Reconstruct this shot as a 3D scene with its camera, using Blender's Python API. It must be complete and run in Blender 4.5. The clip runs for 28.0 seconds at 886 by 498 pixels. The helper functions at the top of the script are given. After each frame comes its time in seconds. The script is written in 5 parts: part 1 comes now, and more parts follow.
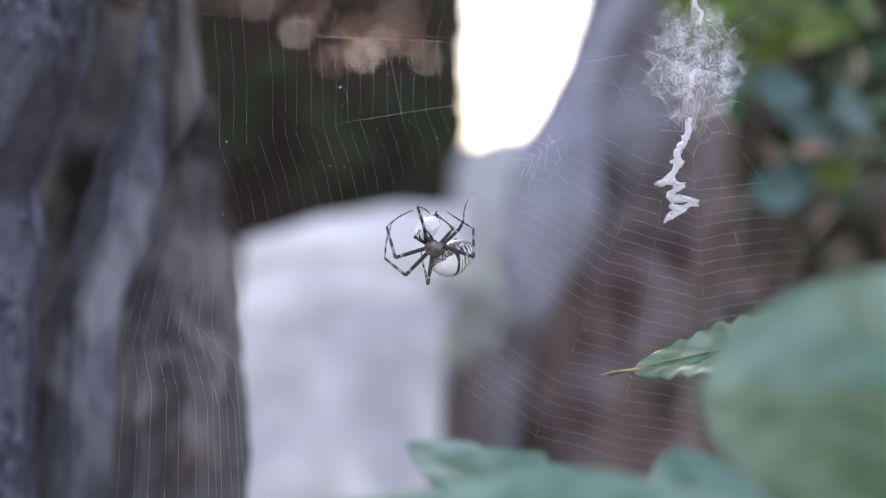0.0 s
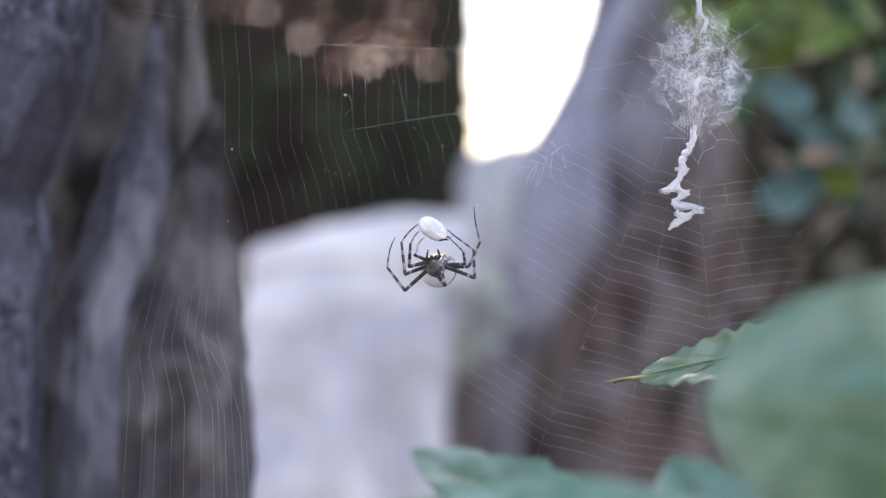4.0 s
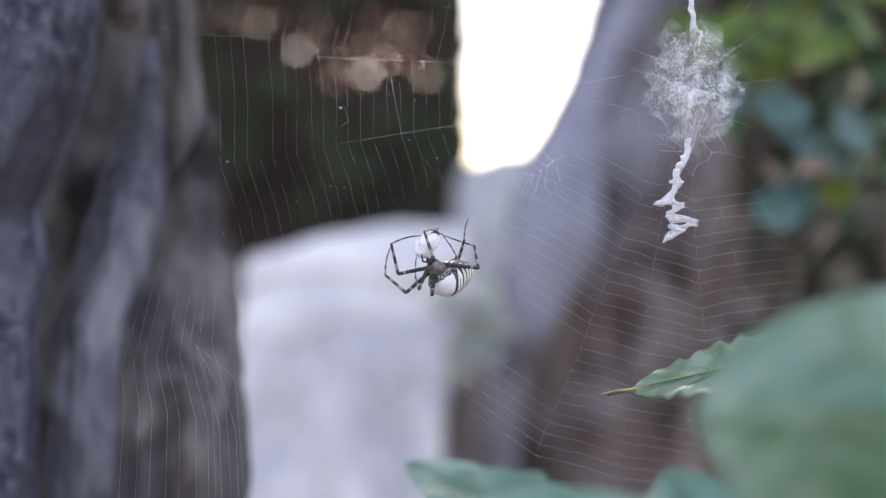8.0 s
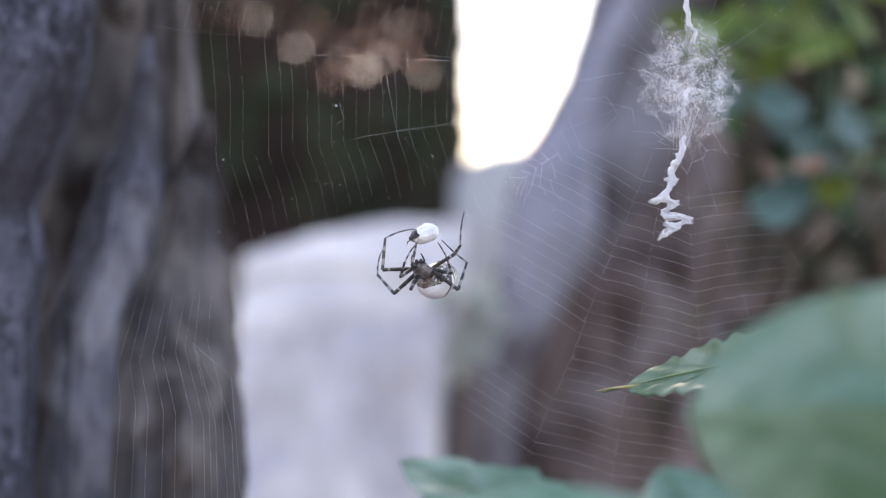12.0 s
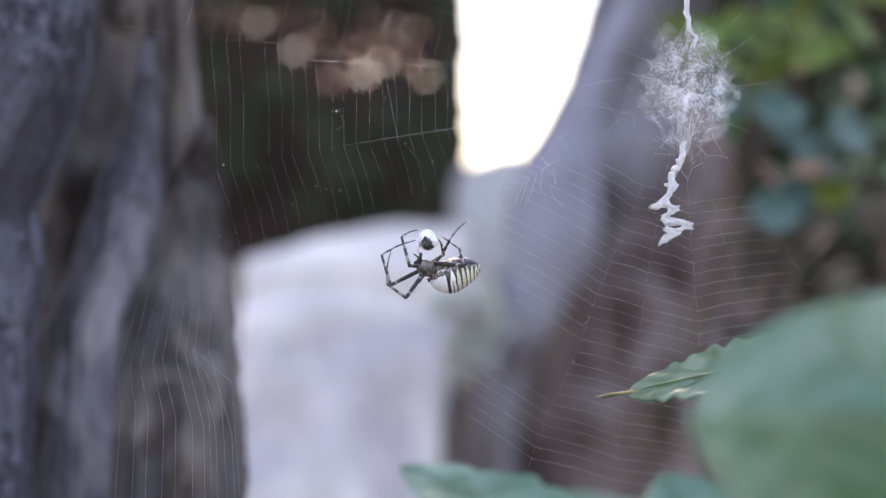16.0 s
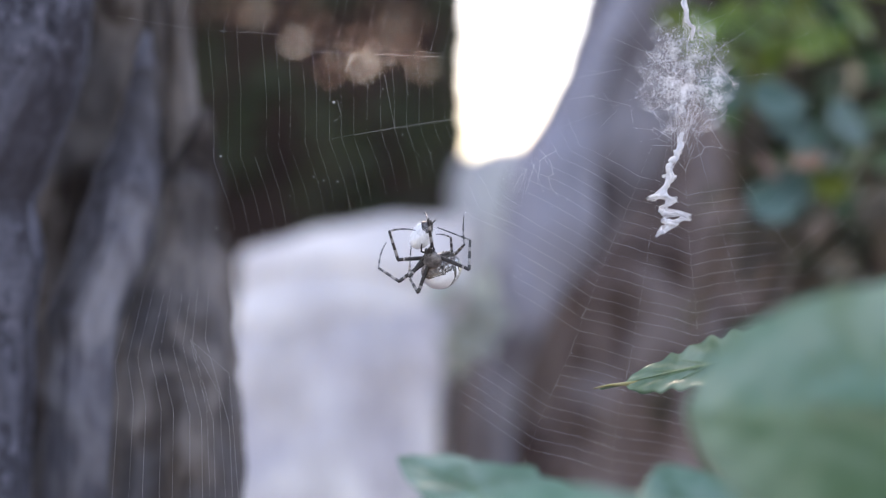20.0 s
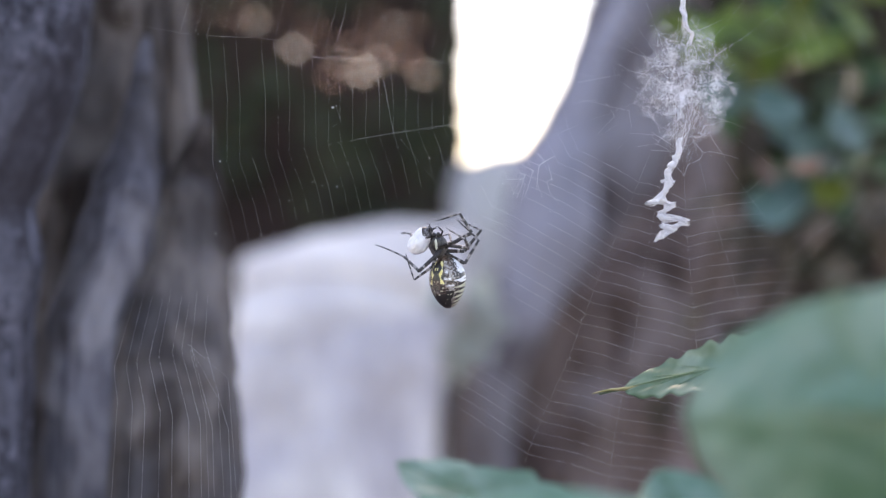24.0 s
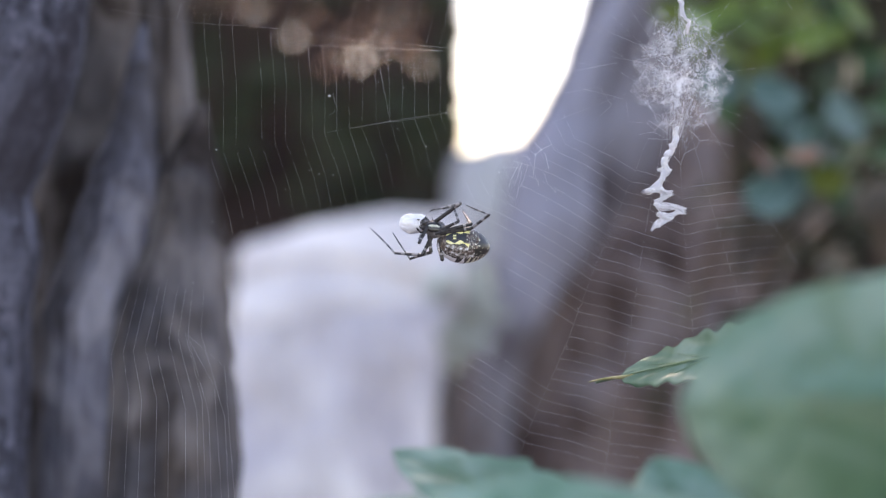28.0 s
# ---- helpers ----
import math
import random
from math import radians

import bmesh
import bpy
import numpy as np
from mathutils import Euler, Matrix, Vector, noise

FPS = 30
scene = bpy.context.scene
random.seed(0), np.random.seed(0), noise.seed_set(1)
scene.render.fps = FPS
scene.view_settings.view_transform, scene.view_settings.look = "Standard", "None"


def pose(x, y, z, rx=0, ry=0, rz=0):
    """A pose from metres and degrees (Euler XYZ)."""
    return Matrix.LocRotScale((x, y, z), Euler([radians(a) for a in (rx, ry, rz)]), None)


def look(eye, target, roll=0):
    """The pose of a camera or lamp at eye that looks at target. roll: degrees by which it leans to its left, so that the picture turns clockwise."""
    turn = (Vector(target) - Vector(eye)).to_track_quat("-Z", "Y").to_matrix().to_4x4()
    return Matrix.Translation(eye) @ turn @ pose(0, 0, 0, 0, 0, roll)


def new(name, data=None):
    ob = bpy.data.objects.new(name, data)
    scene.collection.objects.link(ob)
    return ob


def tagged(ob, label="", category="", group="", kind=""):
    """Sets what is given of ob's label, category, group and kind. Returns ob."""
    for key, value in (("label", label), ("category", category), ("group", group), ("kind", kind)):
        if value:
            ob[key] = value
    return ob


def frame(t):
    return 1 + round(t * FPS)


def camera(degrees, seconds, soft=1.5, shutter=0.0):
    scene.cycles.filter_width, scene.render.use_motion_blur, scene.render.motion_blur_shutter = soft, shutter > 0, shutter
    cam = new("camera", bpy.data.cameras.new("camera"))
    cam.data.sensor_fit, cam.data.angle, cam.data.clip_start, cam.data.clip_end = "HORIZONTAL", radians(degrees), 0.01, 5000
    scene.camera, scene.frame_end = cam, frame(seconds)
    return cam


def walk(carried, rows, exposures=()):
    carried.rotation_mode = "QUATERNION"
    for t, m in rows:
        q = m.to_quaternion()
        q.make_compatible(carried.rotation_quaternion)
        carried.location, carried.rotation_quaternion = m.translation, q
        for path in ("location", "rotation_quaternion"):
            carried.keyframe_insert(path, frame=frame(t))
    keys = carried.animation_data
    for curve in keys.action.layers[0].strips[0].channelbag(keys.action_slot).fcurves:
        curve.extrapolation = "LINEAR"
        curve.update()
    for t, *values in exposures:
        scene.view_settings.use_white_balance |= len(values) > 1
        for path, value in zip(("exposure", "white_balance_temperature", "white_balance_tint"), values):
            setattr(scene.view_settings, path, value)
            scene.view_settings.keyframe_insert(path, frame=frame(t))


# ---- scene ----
cam = camera(28, 28.0, soft=1.3)
cam.data.dof.use_dof = True
cam.data.dof.focus_distance = 0.40
cam.data.dof.aperture_fstop = 8.1
walk(cam, [
    (0, pose(-0.00000, 0.00000, 0.30000, 90.000, 0, 0.000)),
    (0.5, pose(0.00001, -0.00012, 0.30018, 90.025, 0, 0.015)),
    (1, pose(-0.00012, -0.00018, 0.30027, 90.184, 0, 0.085)),
    (1.5, pose(-0.00021, -0.00016, 0.30016, 90.260, 0, 0.071)),
    (2, pose(-0.00005, -0.00014, 0.30000, 90.228, 0, 0.081)),
    (2.5, pose(0.00024, -0.00018, 0.29997, 90.172, 0, 0.159)),
    (3, pose(0.00026, -0.00027, 0.30008, 90.183, 0, 0.194)),
    (3.5, pose(0.00006, -0.00034, 0.30016, 90.224, 0, 0.189)),
    (5.5, pose(0.00045, -0.00049, 0.30018, 90.137, 0, 0.162)),
    (6, pose(0.00046, -0.00062, 0.30035, 90.177, 0, 0.196)),
    (6.5, pose(0.00044, -0.00077, 0.30061, 90.373, 0, 0.230)),
    (7, pose(0.00037, -0.00092, 0.30069, 90.626, 0, 0.174)),
    (7.5, pose(0.00037, -0.00107, 0.30055, 90.656, 0, 0.127)),
    (8, pose(0.00047, -0.00119, 0.30042, 90.576, 0, 0.066)),
    (8.5, pose(0.00052, -0.00124, 0.30045, 90.503, 0, 0.083)),
    (9, pose(0.00051, -0.00125, 0.30068, 90.489, 0, 0.087)),
    (9.5, pose(0.00060, -0.00128, 0.30097, 90.642, 0, 0.118)),
    (10, pose(0.00075, -0.00137, 0.30104, 90.664, 0, 0.163)),
    (10.5, pose(0.00093, -0.00151, 0.30088, 90.552, 0, 0.073)),
    (11, pose(0.00107, -0.00170, 0.30071, 90.508, 0, 0.037)),
    (11.5, pose(0.00114, -0.00185, 0.30060, 90.435, 0, 0.019)),
    (12, pose(0.00112, -0.00194, 0.30068, 90.461, 0, 0.011)),
    (12.5, pose(0.00102, -0.00197, 0.30086, 90.569, 0, 0.039)),
    (14.5, pose(0.00124, -0.00183, 0.30103, 90.391, 0, 0.061)),
    (15, pose(0.00109, -0.00195, 0.30121, 90.561, 0, 0.086)),
    (15.5, pose(0.00103, -0.00198, 0.30127, 90.701, 0, 0.091)),
    (16, pose(0.00113, -0.00195, 0.30113, 90.573, 0, 0.022)),
    (16.5, pose(0.00120, -0.00192, 0.30098, 90.445, 0, 0.064)),
    (17, pose(0.00114, -0.00194, 0.30102, 90.380, 0, 0.055)),
    (17.5, pose(0.00097, -0.00199, 0.30123, 90.396, 0, 0.060)),
    (18, pose(0.00087, -0.00202, 0.30139, 90.466, 0, 0.036)),
    (18.5, pose(0.00098, -0.00199, 0.30127, 90.482, 0, -0.023)),
    (19, pose(0.00117, -0.00193, 0.30101, 90.400, 0, -0.023)),
    (19.5, pose(0.00127, -0.00187, 0.30089, 90.338, 0, -0.037)),
    (20, pose(0.00123, -0.00183, 0.30102, 90.309, 0, -0.043)),
    (20.5, pose(0.00116, -0.00186, 0.30128, 90.426, 0, 0.101)),
    (21, pose(0.00117, -0.00198, 0.30141, 90.598, 0, 0.116)),
    (21.5, pose(0.00112, -0.00215, 0.30137, 90.617, 0, 0.031)),
    (23.5, pose(0.00127, -0.00214, 0.30100, 90.410, 0, -0.037)),
    (24, pose(0.00133, -0.00220, 0.30089, 90.491, 0, -0.065)),
    (24.5, pose(0.00147, -0.00219, 0.30070, 90.327, 0, -0.199)),
    (25, pose(0.00167, -0.00207, 0.30061, 90.232, 0, -0.174)),
    (25.5, pose(0.00177, -0.00189, 0.30070, 90.229, 0, -0.160)),
    (26, pose(0.00162, -0.00174, 0.30088, 90.376, 0, -0.126)),
    (26.5, pose(0.00148, -0.00168, 0.30103, 90.406, 0, -0.072)),
    (27, pose(0.00158, -0.00175, 0.30100, 90.465, 0, -0.054)),
    (27.5, pose(0.00170, -0.00189, 0.30080, 90.300, 0, -0.082)),
    (28, pose(0.00181, -0.00201, 0.30064, 90.155, 0, -0.108)),
], [(0.0, 2.02, 8250, 25), (28.0, 2.02, 8250, 25)])

# ---- light ----
world = bpy.data.worlds.new("evening_sky")
scene.world = world
world.use_nodes = True
_wn = world.node_tree.nodes
_sky = _wn.new("ShaderNodeTexSky")
_sky.sky_type = "NISHITA"
_sky.sun_disc = False
_sky.sun_elevation = radians(36)
_sky.sun_rotation = radians(-16)
_sky.air_density, _sky.dust_density, _sky.ozone_density = 1.0, 0.6, 1.4
_wn["Background"].inputs[1].default_value = 0.15
world.node_tree.links.new(_sky.outputs[0], _wn["Background"].inputs[0])

sun = new("sun", bpy.data.lights.new("sun", "SUN"))
sun.data.energy, sun.data.angle, sun.data.color = 0.7, radians(24), (1.0, 0.97, 0.93)
sun.matrix_world = look((4 * math.sin(radians(-16)), 4 * math.cos(radians(-16)), 4 * math.tan(radians(36))), (0, 0, 0))

H = 0.30            # height of the lens over the ground
WEB = 0.40          # distance from the lens to the web
STEP = 0.00012721   # the plan's unit on the web: 0.127 mm


def at(u, v, d):
    """A place on the plan: u steps to the right and v up on the web, carried out to the distance d."""
    k = STEP * d / WEB
    return Vector((u * k, d, H + v * k))


# ---- materials ----
def material(name, colours, scale, rough=0.8, bump=0.3, stretch=(1, 1, 1), spec=0.3, metal=0.0, sss=0.0, vary=0.0, transl=0.0, fine=6.0, patch=()):
    """A grained surface: colours mixed by noise at two scales, with relief."""
    m = bpy.data.materials.new(name)
    m.use_nodes = True
    n, l = m.node_tree.nodes, m.node_tree.links
    p = n["Principled BSDF"]
    p.inputs["Roughness"].default_value = rough
    p.inputs["Specular IOR Level"].default_value = spec
    p.inputs["Metallic"].default_value = metal
    tc = n.new("ShaderNodeTexCoord")
    mp = n.new("ShaderNodeMapping")
    mp.inputs["Scale"].default_value = stretch
    l.new(tc.outputs["Object"], mp.inputs[0])
    a, b = n.new("ShaderNodeTexNoise"), n.new("ShaderNodeTexNoise")
    for tex, s in ((a, scale), (b, scale * fine)):
        tex.inputs["Scale"].default_value = s
        tex.inputs["Detail"].default_value = 5
        l.new(mp.outputs[0], tex.inputs["Vector"])
    mix = n.new("ShaderNodeMath")
    mix.operation = "MULTIPLY_ADD"
    mix.inputs[1].default_value = 0.35
    l.new(b.outputs[0], mix.inputs[0])
    half = n.new("ShaderNodeMath")
    half.operation = "MULTIPLY"
    half.inputs[1].default_value = 0.65
    l.new(a.outputs[0], half.inputs[0])
    l.new(half.outputs[0], mix.inputs[2])
    ramp = n.new("ShaderNodeValToRGB")
    el = ramp.color_ramp.elements
    while len(el) < len(colours):
        el.new(0.5)
    for i, c in enumerate(colours):
        el[i].position = 0.34 + 0.32 * i / max(1, len(colours) - 1)
        el[i].color = (*c, 1)
    l.new(mix.outputs[0], ramp.inputs[0])
    out = ramp.outputs[0]
    for colour, size, share in patch:
        # worn or overgrown patches with ragged edges; on LEAF, painted highlight and shade
        big = n.new("ShaderNodeTexNoise")
        big.inputs["Scale"].default_value, big.inputs["Detail"].default_value, big.inputs["Distortion"].default_value = size, 4, 0.6
        off = n.new("ShaderNodeMapping")
        off.inputs["Location"].default_value = (size * 0.37, colour[0] * 31, 0.2)
        off.inputs["Scale"].default_value = (1, 1, 0.55)
        l.new(tc.outputs["Object"], off.inputs[0])
        l.new(off.outputs[0], big.inputs["Vector"])
        cut = n.new("ShaderNodeMapRange")
        cut.inputs["From Min"].default_value, cut.inputs["From Max"].default_value = 0.58 - share * 0.3, 0.78 - share * 0.3
        cut.inputs["To Max"].default_value = 0.75
        l.new(big.outputs[0], cut.inputs[0])
        blend = n.new("ShaderNodeMix")
        blend.data_type = "RGBA"
        l.new(cut.outputs[0], blend.inputs[0])
        l.new(out, blend.inputs[6])
        blend.inputs[7].default_value = (*colour, 1)
        out = blend.outputs[2]
    if vary:
        info = n.new("ShaderNodeObjectInfo")
        hsv = n.new("ShaderNodeHueSaturation")
        val = n.new("ShaderNodeMapRange")
        val.inputs["To Min"].default_value, val.inputs["To Max"].default_value = 1 - vary, 1 + vary
        l.new(info.outputs["Random"], val.inputs[0])
        l.new(val.outputs[0], hsv.inputs["Value"])
        hue = n.new("ShaderNodeMapRange")
        hue.inputs["To Min"].default_value, hue.inputs["To Max"].default_value = 0.5 - vary * 0.08, 0.5 + vary * 0.12
        l.new(info.outputs["Random"], hue.inputs[0])
        l.new(hue.outputs[0], hsv.inputs["Hue"])
        l.new(out, hsv.inputs["Color"])
        out = hsv.outputs[0]
    l.new(out, p.inputs["Base Color"])
    if bump:
        bp = n.new("ShaderNodeBump")
        bp.inputs["Strength"].default_value = bump
        bp.inputs["Distance"].default_value = 0.2 / scale
        l.new(mix.outputs[0], bp.inputs["Height"])
        l.new(bp.outputs[0], p.inputs["Normal"])
    if sss:
        p.inputs["Subsurface Weight"].default_value = sss
        p.inputs["Subsurface Radius"].default_value = (0.001, 0.001, 0.0008)
    if transl:
        t = n.new("ShaderNodeBsdfTranslucent")
        l.new(out, t.inputs[0])
        ms = n.new("ShaderNodeMixShader")
        ms.inputs[0].default_value = transl
        l.new(p.outputs[0], ms.inputs[1])
        l.new(t.outputs[0], ms.inputs[2])
        l.new(ms.outputs[0], n["Material Output"].inputs[0])
    return m


BARK_BLUE = material("bluish_bark", ((0.023, 0.023, 0.029), (0.058, 0.060, 0.078), (0.161, 0.163, 0.213)), 230, 0.9, 0.4, (1, 1, 0.9), spec=0.08, fine=3.0, patch=(((0.147, 0.152, 0.195), 60, 0.35), ((0.032, 0.029, 0.035), 40, 0.5)))
BARK_GREY = material("grey_bark", ((0.017, 0.012, 0.011), (0.077, 0.062, 0.054), (0.244, 0.210, 0.196)), 48, 0.9, 0.6, (1, 1, 0.2), spec=0.08, patch=(((0.022, 0.017, 0.015), 40, 0.5), ((0.254, 0.226, 0.219), 60, 0.34), ((0.101, 0.100, 0.113), 24, 0.35)))
BARK_SMOOTH = material("smooth_blue_grey_bark", ((0.047, 0.046, 0.055), (0.114, 0.114, 0.140), (0.242, 0.245, 0.294)), 55, 0.9, 0.5, (1, 1, 0.25), spec=0.08, patch=(((0.268, 0.262, 0.291), 52, 0.34), ((0.053, 0.046, 0.045), 34, 0.42)))
# paler lilac bark: the light on the trunk's left flank put into colour
BARK_LIT_FLANK = material("lit_flank_bark", ((0.103, 0.101, 0.123), (0.209, 0.207, 0.249), (0.339, 0.336, 0.395)), 13, 0.9, 0.5, (1, 1, 0.2), spec=0.08, patch=(((0.103, 0.086, 0.091), 11, 0.4), ((0.332, 0.332, 0.395), 9, 0.35)))
# greyer bark that paints the light on the broad trunk's upper left side
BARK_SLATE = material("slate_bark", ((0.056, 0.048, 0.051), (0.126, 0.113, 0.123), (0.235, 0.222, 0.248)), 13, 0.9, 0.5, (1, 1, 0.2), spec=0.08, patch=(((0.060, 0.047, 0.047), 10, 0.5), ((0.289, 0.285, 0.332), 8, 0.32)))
BARK_BROWN = material("brown_trunk_bark", ((0.031, 0.019, 0.014), (0.140, 0.100, 0.088), (0.297, 0.237, 0.224)), 20, 0.9, 0.6, (1, 1, 0.14), spec=0.08, patch=(((0.053, 0.032, 0.027), 9, 0.45), ((0.297, 0.261, 0.269), 11, 0.18)))
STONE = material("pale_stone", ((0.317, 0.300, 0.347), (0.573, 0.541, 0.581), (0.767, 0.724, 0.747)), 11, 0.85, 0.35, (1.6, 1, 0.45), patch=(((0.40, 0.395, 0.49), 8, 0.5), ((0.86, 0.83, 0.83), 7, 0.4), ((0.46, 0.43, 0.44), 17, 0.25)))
# the same stone in lighter, warmer colours: skylight painted onto its upper slope
STONE_LIT_TOP = material("pale_stone_lit_top", ((0.536, 0.497, 0.489), (0.762, 0.704, 0.667), (0.927, 0.857, 0.799)), 9, 0.85, 0.35, (1.0, 1, 0.6), patch=(((0.567, 0.522, 0.517), 9, 0.4),))
# pale grey that paints the haze and glow below the sky opening
PALE = material("haze_rock", ((0.36, 0.355, 0.37), (0.54, 0.53, 0.56)), 9, 0.9, 0.4, patch=(((0.30, 0.33, 0.29), 5, 0.4),))
SOIL = material("soil", ((0.07, 0.05, 0.046), (0.17, 0.125, 0.12), (0.32, 0.27, 0.27)), 2.3, 0.95, 0.5, spec=0.08, fine=14)
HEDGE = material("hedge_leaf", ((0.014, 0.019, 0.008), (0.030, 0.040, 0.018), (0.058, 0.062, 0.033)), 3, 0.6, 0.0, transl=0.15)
# dark brown for the backing: the shade inside the hedge put into colour
HEDGE_SHADE = material("hedge_inside_shade", ((0.028, 0.017, 0.015), (0.075, 0.050, 0.043)), 5, 0.95, 0.3)
SHRUB_PALE = material("pale_shrub_leaf", ((0.045, 0.105, 0.080), (0.085, 0.165, 0.140), (0.15, 0.235, 0.21)), 30, 0.4, 0.1, vary=0.2, transl=0.2, spec=0.5)
# reddish translucent colour that tints the sky glow in the hedge gaps
GAP_GLOW = material("gap_glow_disc", ((0.80, 0.54, 0.42), (0.90, 0.68, 0.55)), 40, 0.7, 0.0, transl=0.95)
TUFT = material("grey_green_leaf", ((0.36, 0.39, 0.33), (0.50, 0.53, 0.47), (0.62, 0.64, 0.60)), 40, 0.6, 0.1, vary=0.3, transl=0.25)
SHRUB_DULL = material("withered_leaf", ((0.045, 0.036, 0.026), (0.095, 0.078, 0.056), (0.16, 0.135, 0.105)), 30, 0.6, 0.1, vary=0.3, transl=0.2)
SHRUB_WARM = material("yellow_green_leaf", ((0.08, 0.12, 0.015), (0.14, 0.19, 0.03), (0.22, 0.26, 0.06)), 30, 0.4, 0.1, vary=0.25, transl=0.3)
SHRUB_RED = material("reddish_leaf", ((0.14, 0.07, 0.04), (0.24, 0.13, 0.09)), 30, 0.4, 0.1, transl=0.25)
SHRUB = material("shrub_leaf", ((0.020, 0.060, 0.016), (0.040, 0.095, 0.030), (0.085, 0.150, 0.070)), 30, 0.45, 0.1, vary=0.6, transl=0.25, spec=0.3)
# the dark and pale patches paint shade and highlights onto the blades
LEAF = material("near_leaf", ((0.047, 0.165, 0.071), (0.135, 0.275, 0.173), (0.251, 0.400, 0.307)), 22, 0.36, 0.10, vary=0.15, transl=0.35, spec=0.9, patch=(((0.037, 0.140, 0.045), 42, 0.20), ((0.335, 0.480, 0.386), 55, 0.42)))
VEIN = material("leaf_vein", ((0.10, 0.20, 0.11), (0.15, 0.25, 0.14)), 200, 0.5, 0.1)
DRY_TIP = material("dry_leaf_tip", ((0.16, 0.17, 0.06), (0.30, 0.28, 0.13), (0.38, 0.33, 0.2)), 300, 0.6, 0.2)
TWIG = material("twig", ((0.05, 0.035, 0.025), (0.13, 0.09, 0.06)), 120, 0.8, 0.4, (1, 1, 0.3))
SILK = material("silk", ((0.72, 0.72, 0.76), (0.88, 0.88, 0.9)), 300, 0.4, 0.0, spec=0.5, transl=0.15)
MAT_SILK = material("silk_sheet", ((0.86, 0.86, 0.9), (0.95, 0.95, 0.97)), 300, 0.5, 0.0, transl=0.4)


def veil_material():
    """Gauzy silk: a fine net of threads at two sizes, denser in drifts and thinner towards its rim."""
    m = bpy.data.materials.new("silk_veil")
    m.use_nodes = True
    n, l = m.node_tree.nodes, m.node_tree.links
    p = n["Principled BSDF"]
    p.inputs["Base Color"].default_value = (0.90, 0.90, 0.94, 1)
    p.inputs["Roughness"].default_value = 0.6
    tc = n.new("ShaderNodeTexCoord")

    def calc(op, a, b):
        q = n.new("ShaderNodeMath")
        q.operation = op
        for i, v in enumerate((a, b)):
            if isinstance(v, (int, float)):
                q.inputs[i].default_value = v
            else:
                l.new(v, q.inputs[i])
        return q.outputs[0]

    def noised(scale, detail, lo, hi, top):
        tex, cut = n.new("ShaderNodeTexNoise"), n.new("ShaderNodeMapRange")
        tex.inputs["Scale"].default_value, tex.inputs["Detail"].default_value, tex.inputs["Distortion"].default_value = scale, detail, 0.8
        l.new(tc.outputs["Object"], tex.inputs["Vector"])
        cut.inputs["From Min"].default_value, cut.inputs["From Max"].default_value, cut.inputs["To Max"].default_value = lo, hi, top
        l.new(tex.outputs[0], cut.inputs[0])
        return cut.outputs[0]

    def net(scale, width, top):
        bend, add, tex, cut = n.new("ShaderNodeTexNoise"), n.new("ShaderNodeVectorMath"), n.new("ShaderNodeTexVoronoi"), n.new("ShaderNodeMapRange")
        bend.inputs["Scale"].default_value, bend.inputs["Detail"].default_value = scale * 0.9, 3
        l.new(tc.outputs["Object"], bend.inputs["Vector"])
        add.operation = "MULTIPLY_ADD"
        add.inputs[1].default_value = (1.3 / scale,) * 3
        l.new(bend.outputs["Color"], add.inputs[0])
        l.new(tc.outputs["Object"], add.inputs[2])
        tex.feature = "DISTANCE_TO_EDGE"
        tex.inputs["Scale"].default_value = scale
        l.new(add.outputs[0], tex.inputs["Vector"])
        cut.inputs["From Max"].default_value = width
        cut.inputs["To Min"].default_value, cut.inputs["To Max"].default_value = top, 0.0
        l.new(tex.outputs["Distance"], cut.inputs[0])
        return cut.outputs[0]
    grad, mp = n.new("ShaderNodeTexGradient"), n.new("ShaderNodeMapping")
    grad.gradient_type = "SPHERICAL"
    mp.inputs["Scale"].default_value = (79, 1, 56)
    l.new(tc.outputs["Object"], mp.inputs[0])
    l.new(mp.outputs[0], grad.inputs[0])
    threads = calc("ADD", net(560, 0.12, 0.26), net(1150, 0.18, 0.22))
    drift = noised(230, 5, 0.34, 0.66, 1.0)
    haze = calc("MULTIPLY", calc("ADD", noised(480, 8, 0.28, 0.72, 0.70), noised(1500, 4, 0.35, 0.75, 0.35)), drift)
    rim = calc("ADD", calc("MULTIPLY", grad.outputs["Fac"], 1.25), 0.02)
    alpha = calc("MULTIPLY", calc("ADD", calc("MULTIPLY", threads, calc("ADD", calc("MULTIPLY", drift, 0.7), 0.3)), haze), rim)
    l.new(calc("MINIMUM", alpha, 0.95), p.inputs["Alpha"])
    return m


VEIL = veil_material()


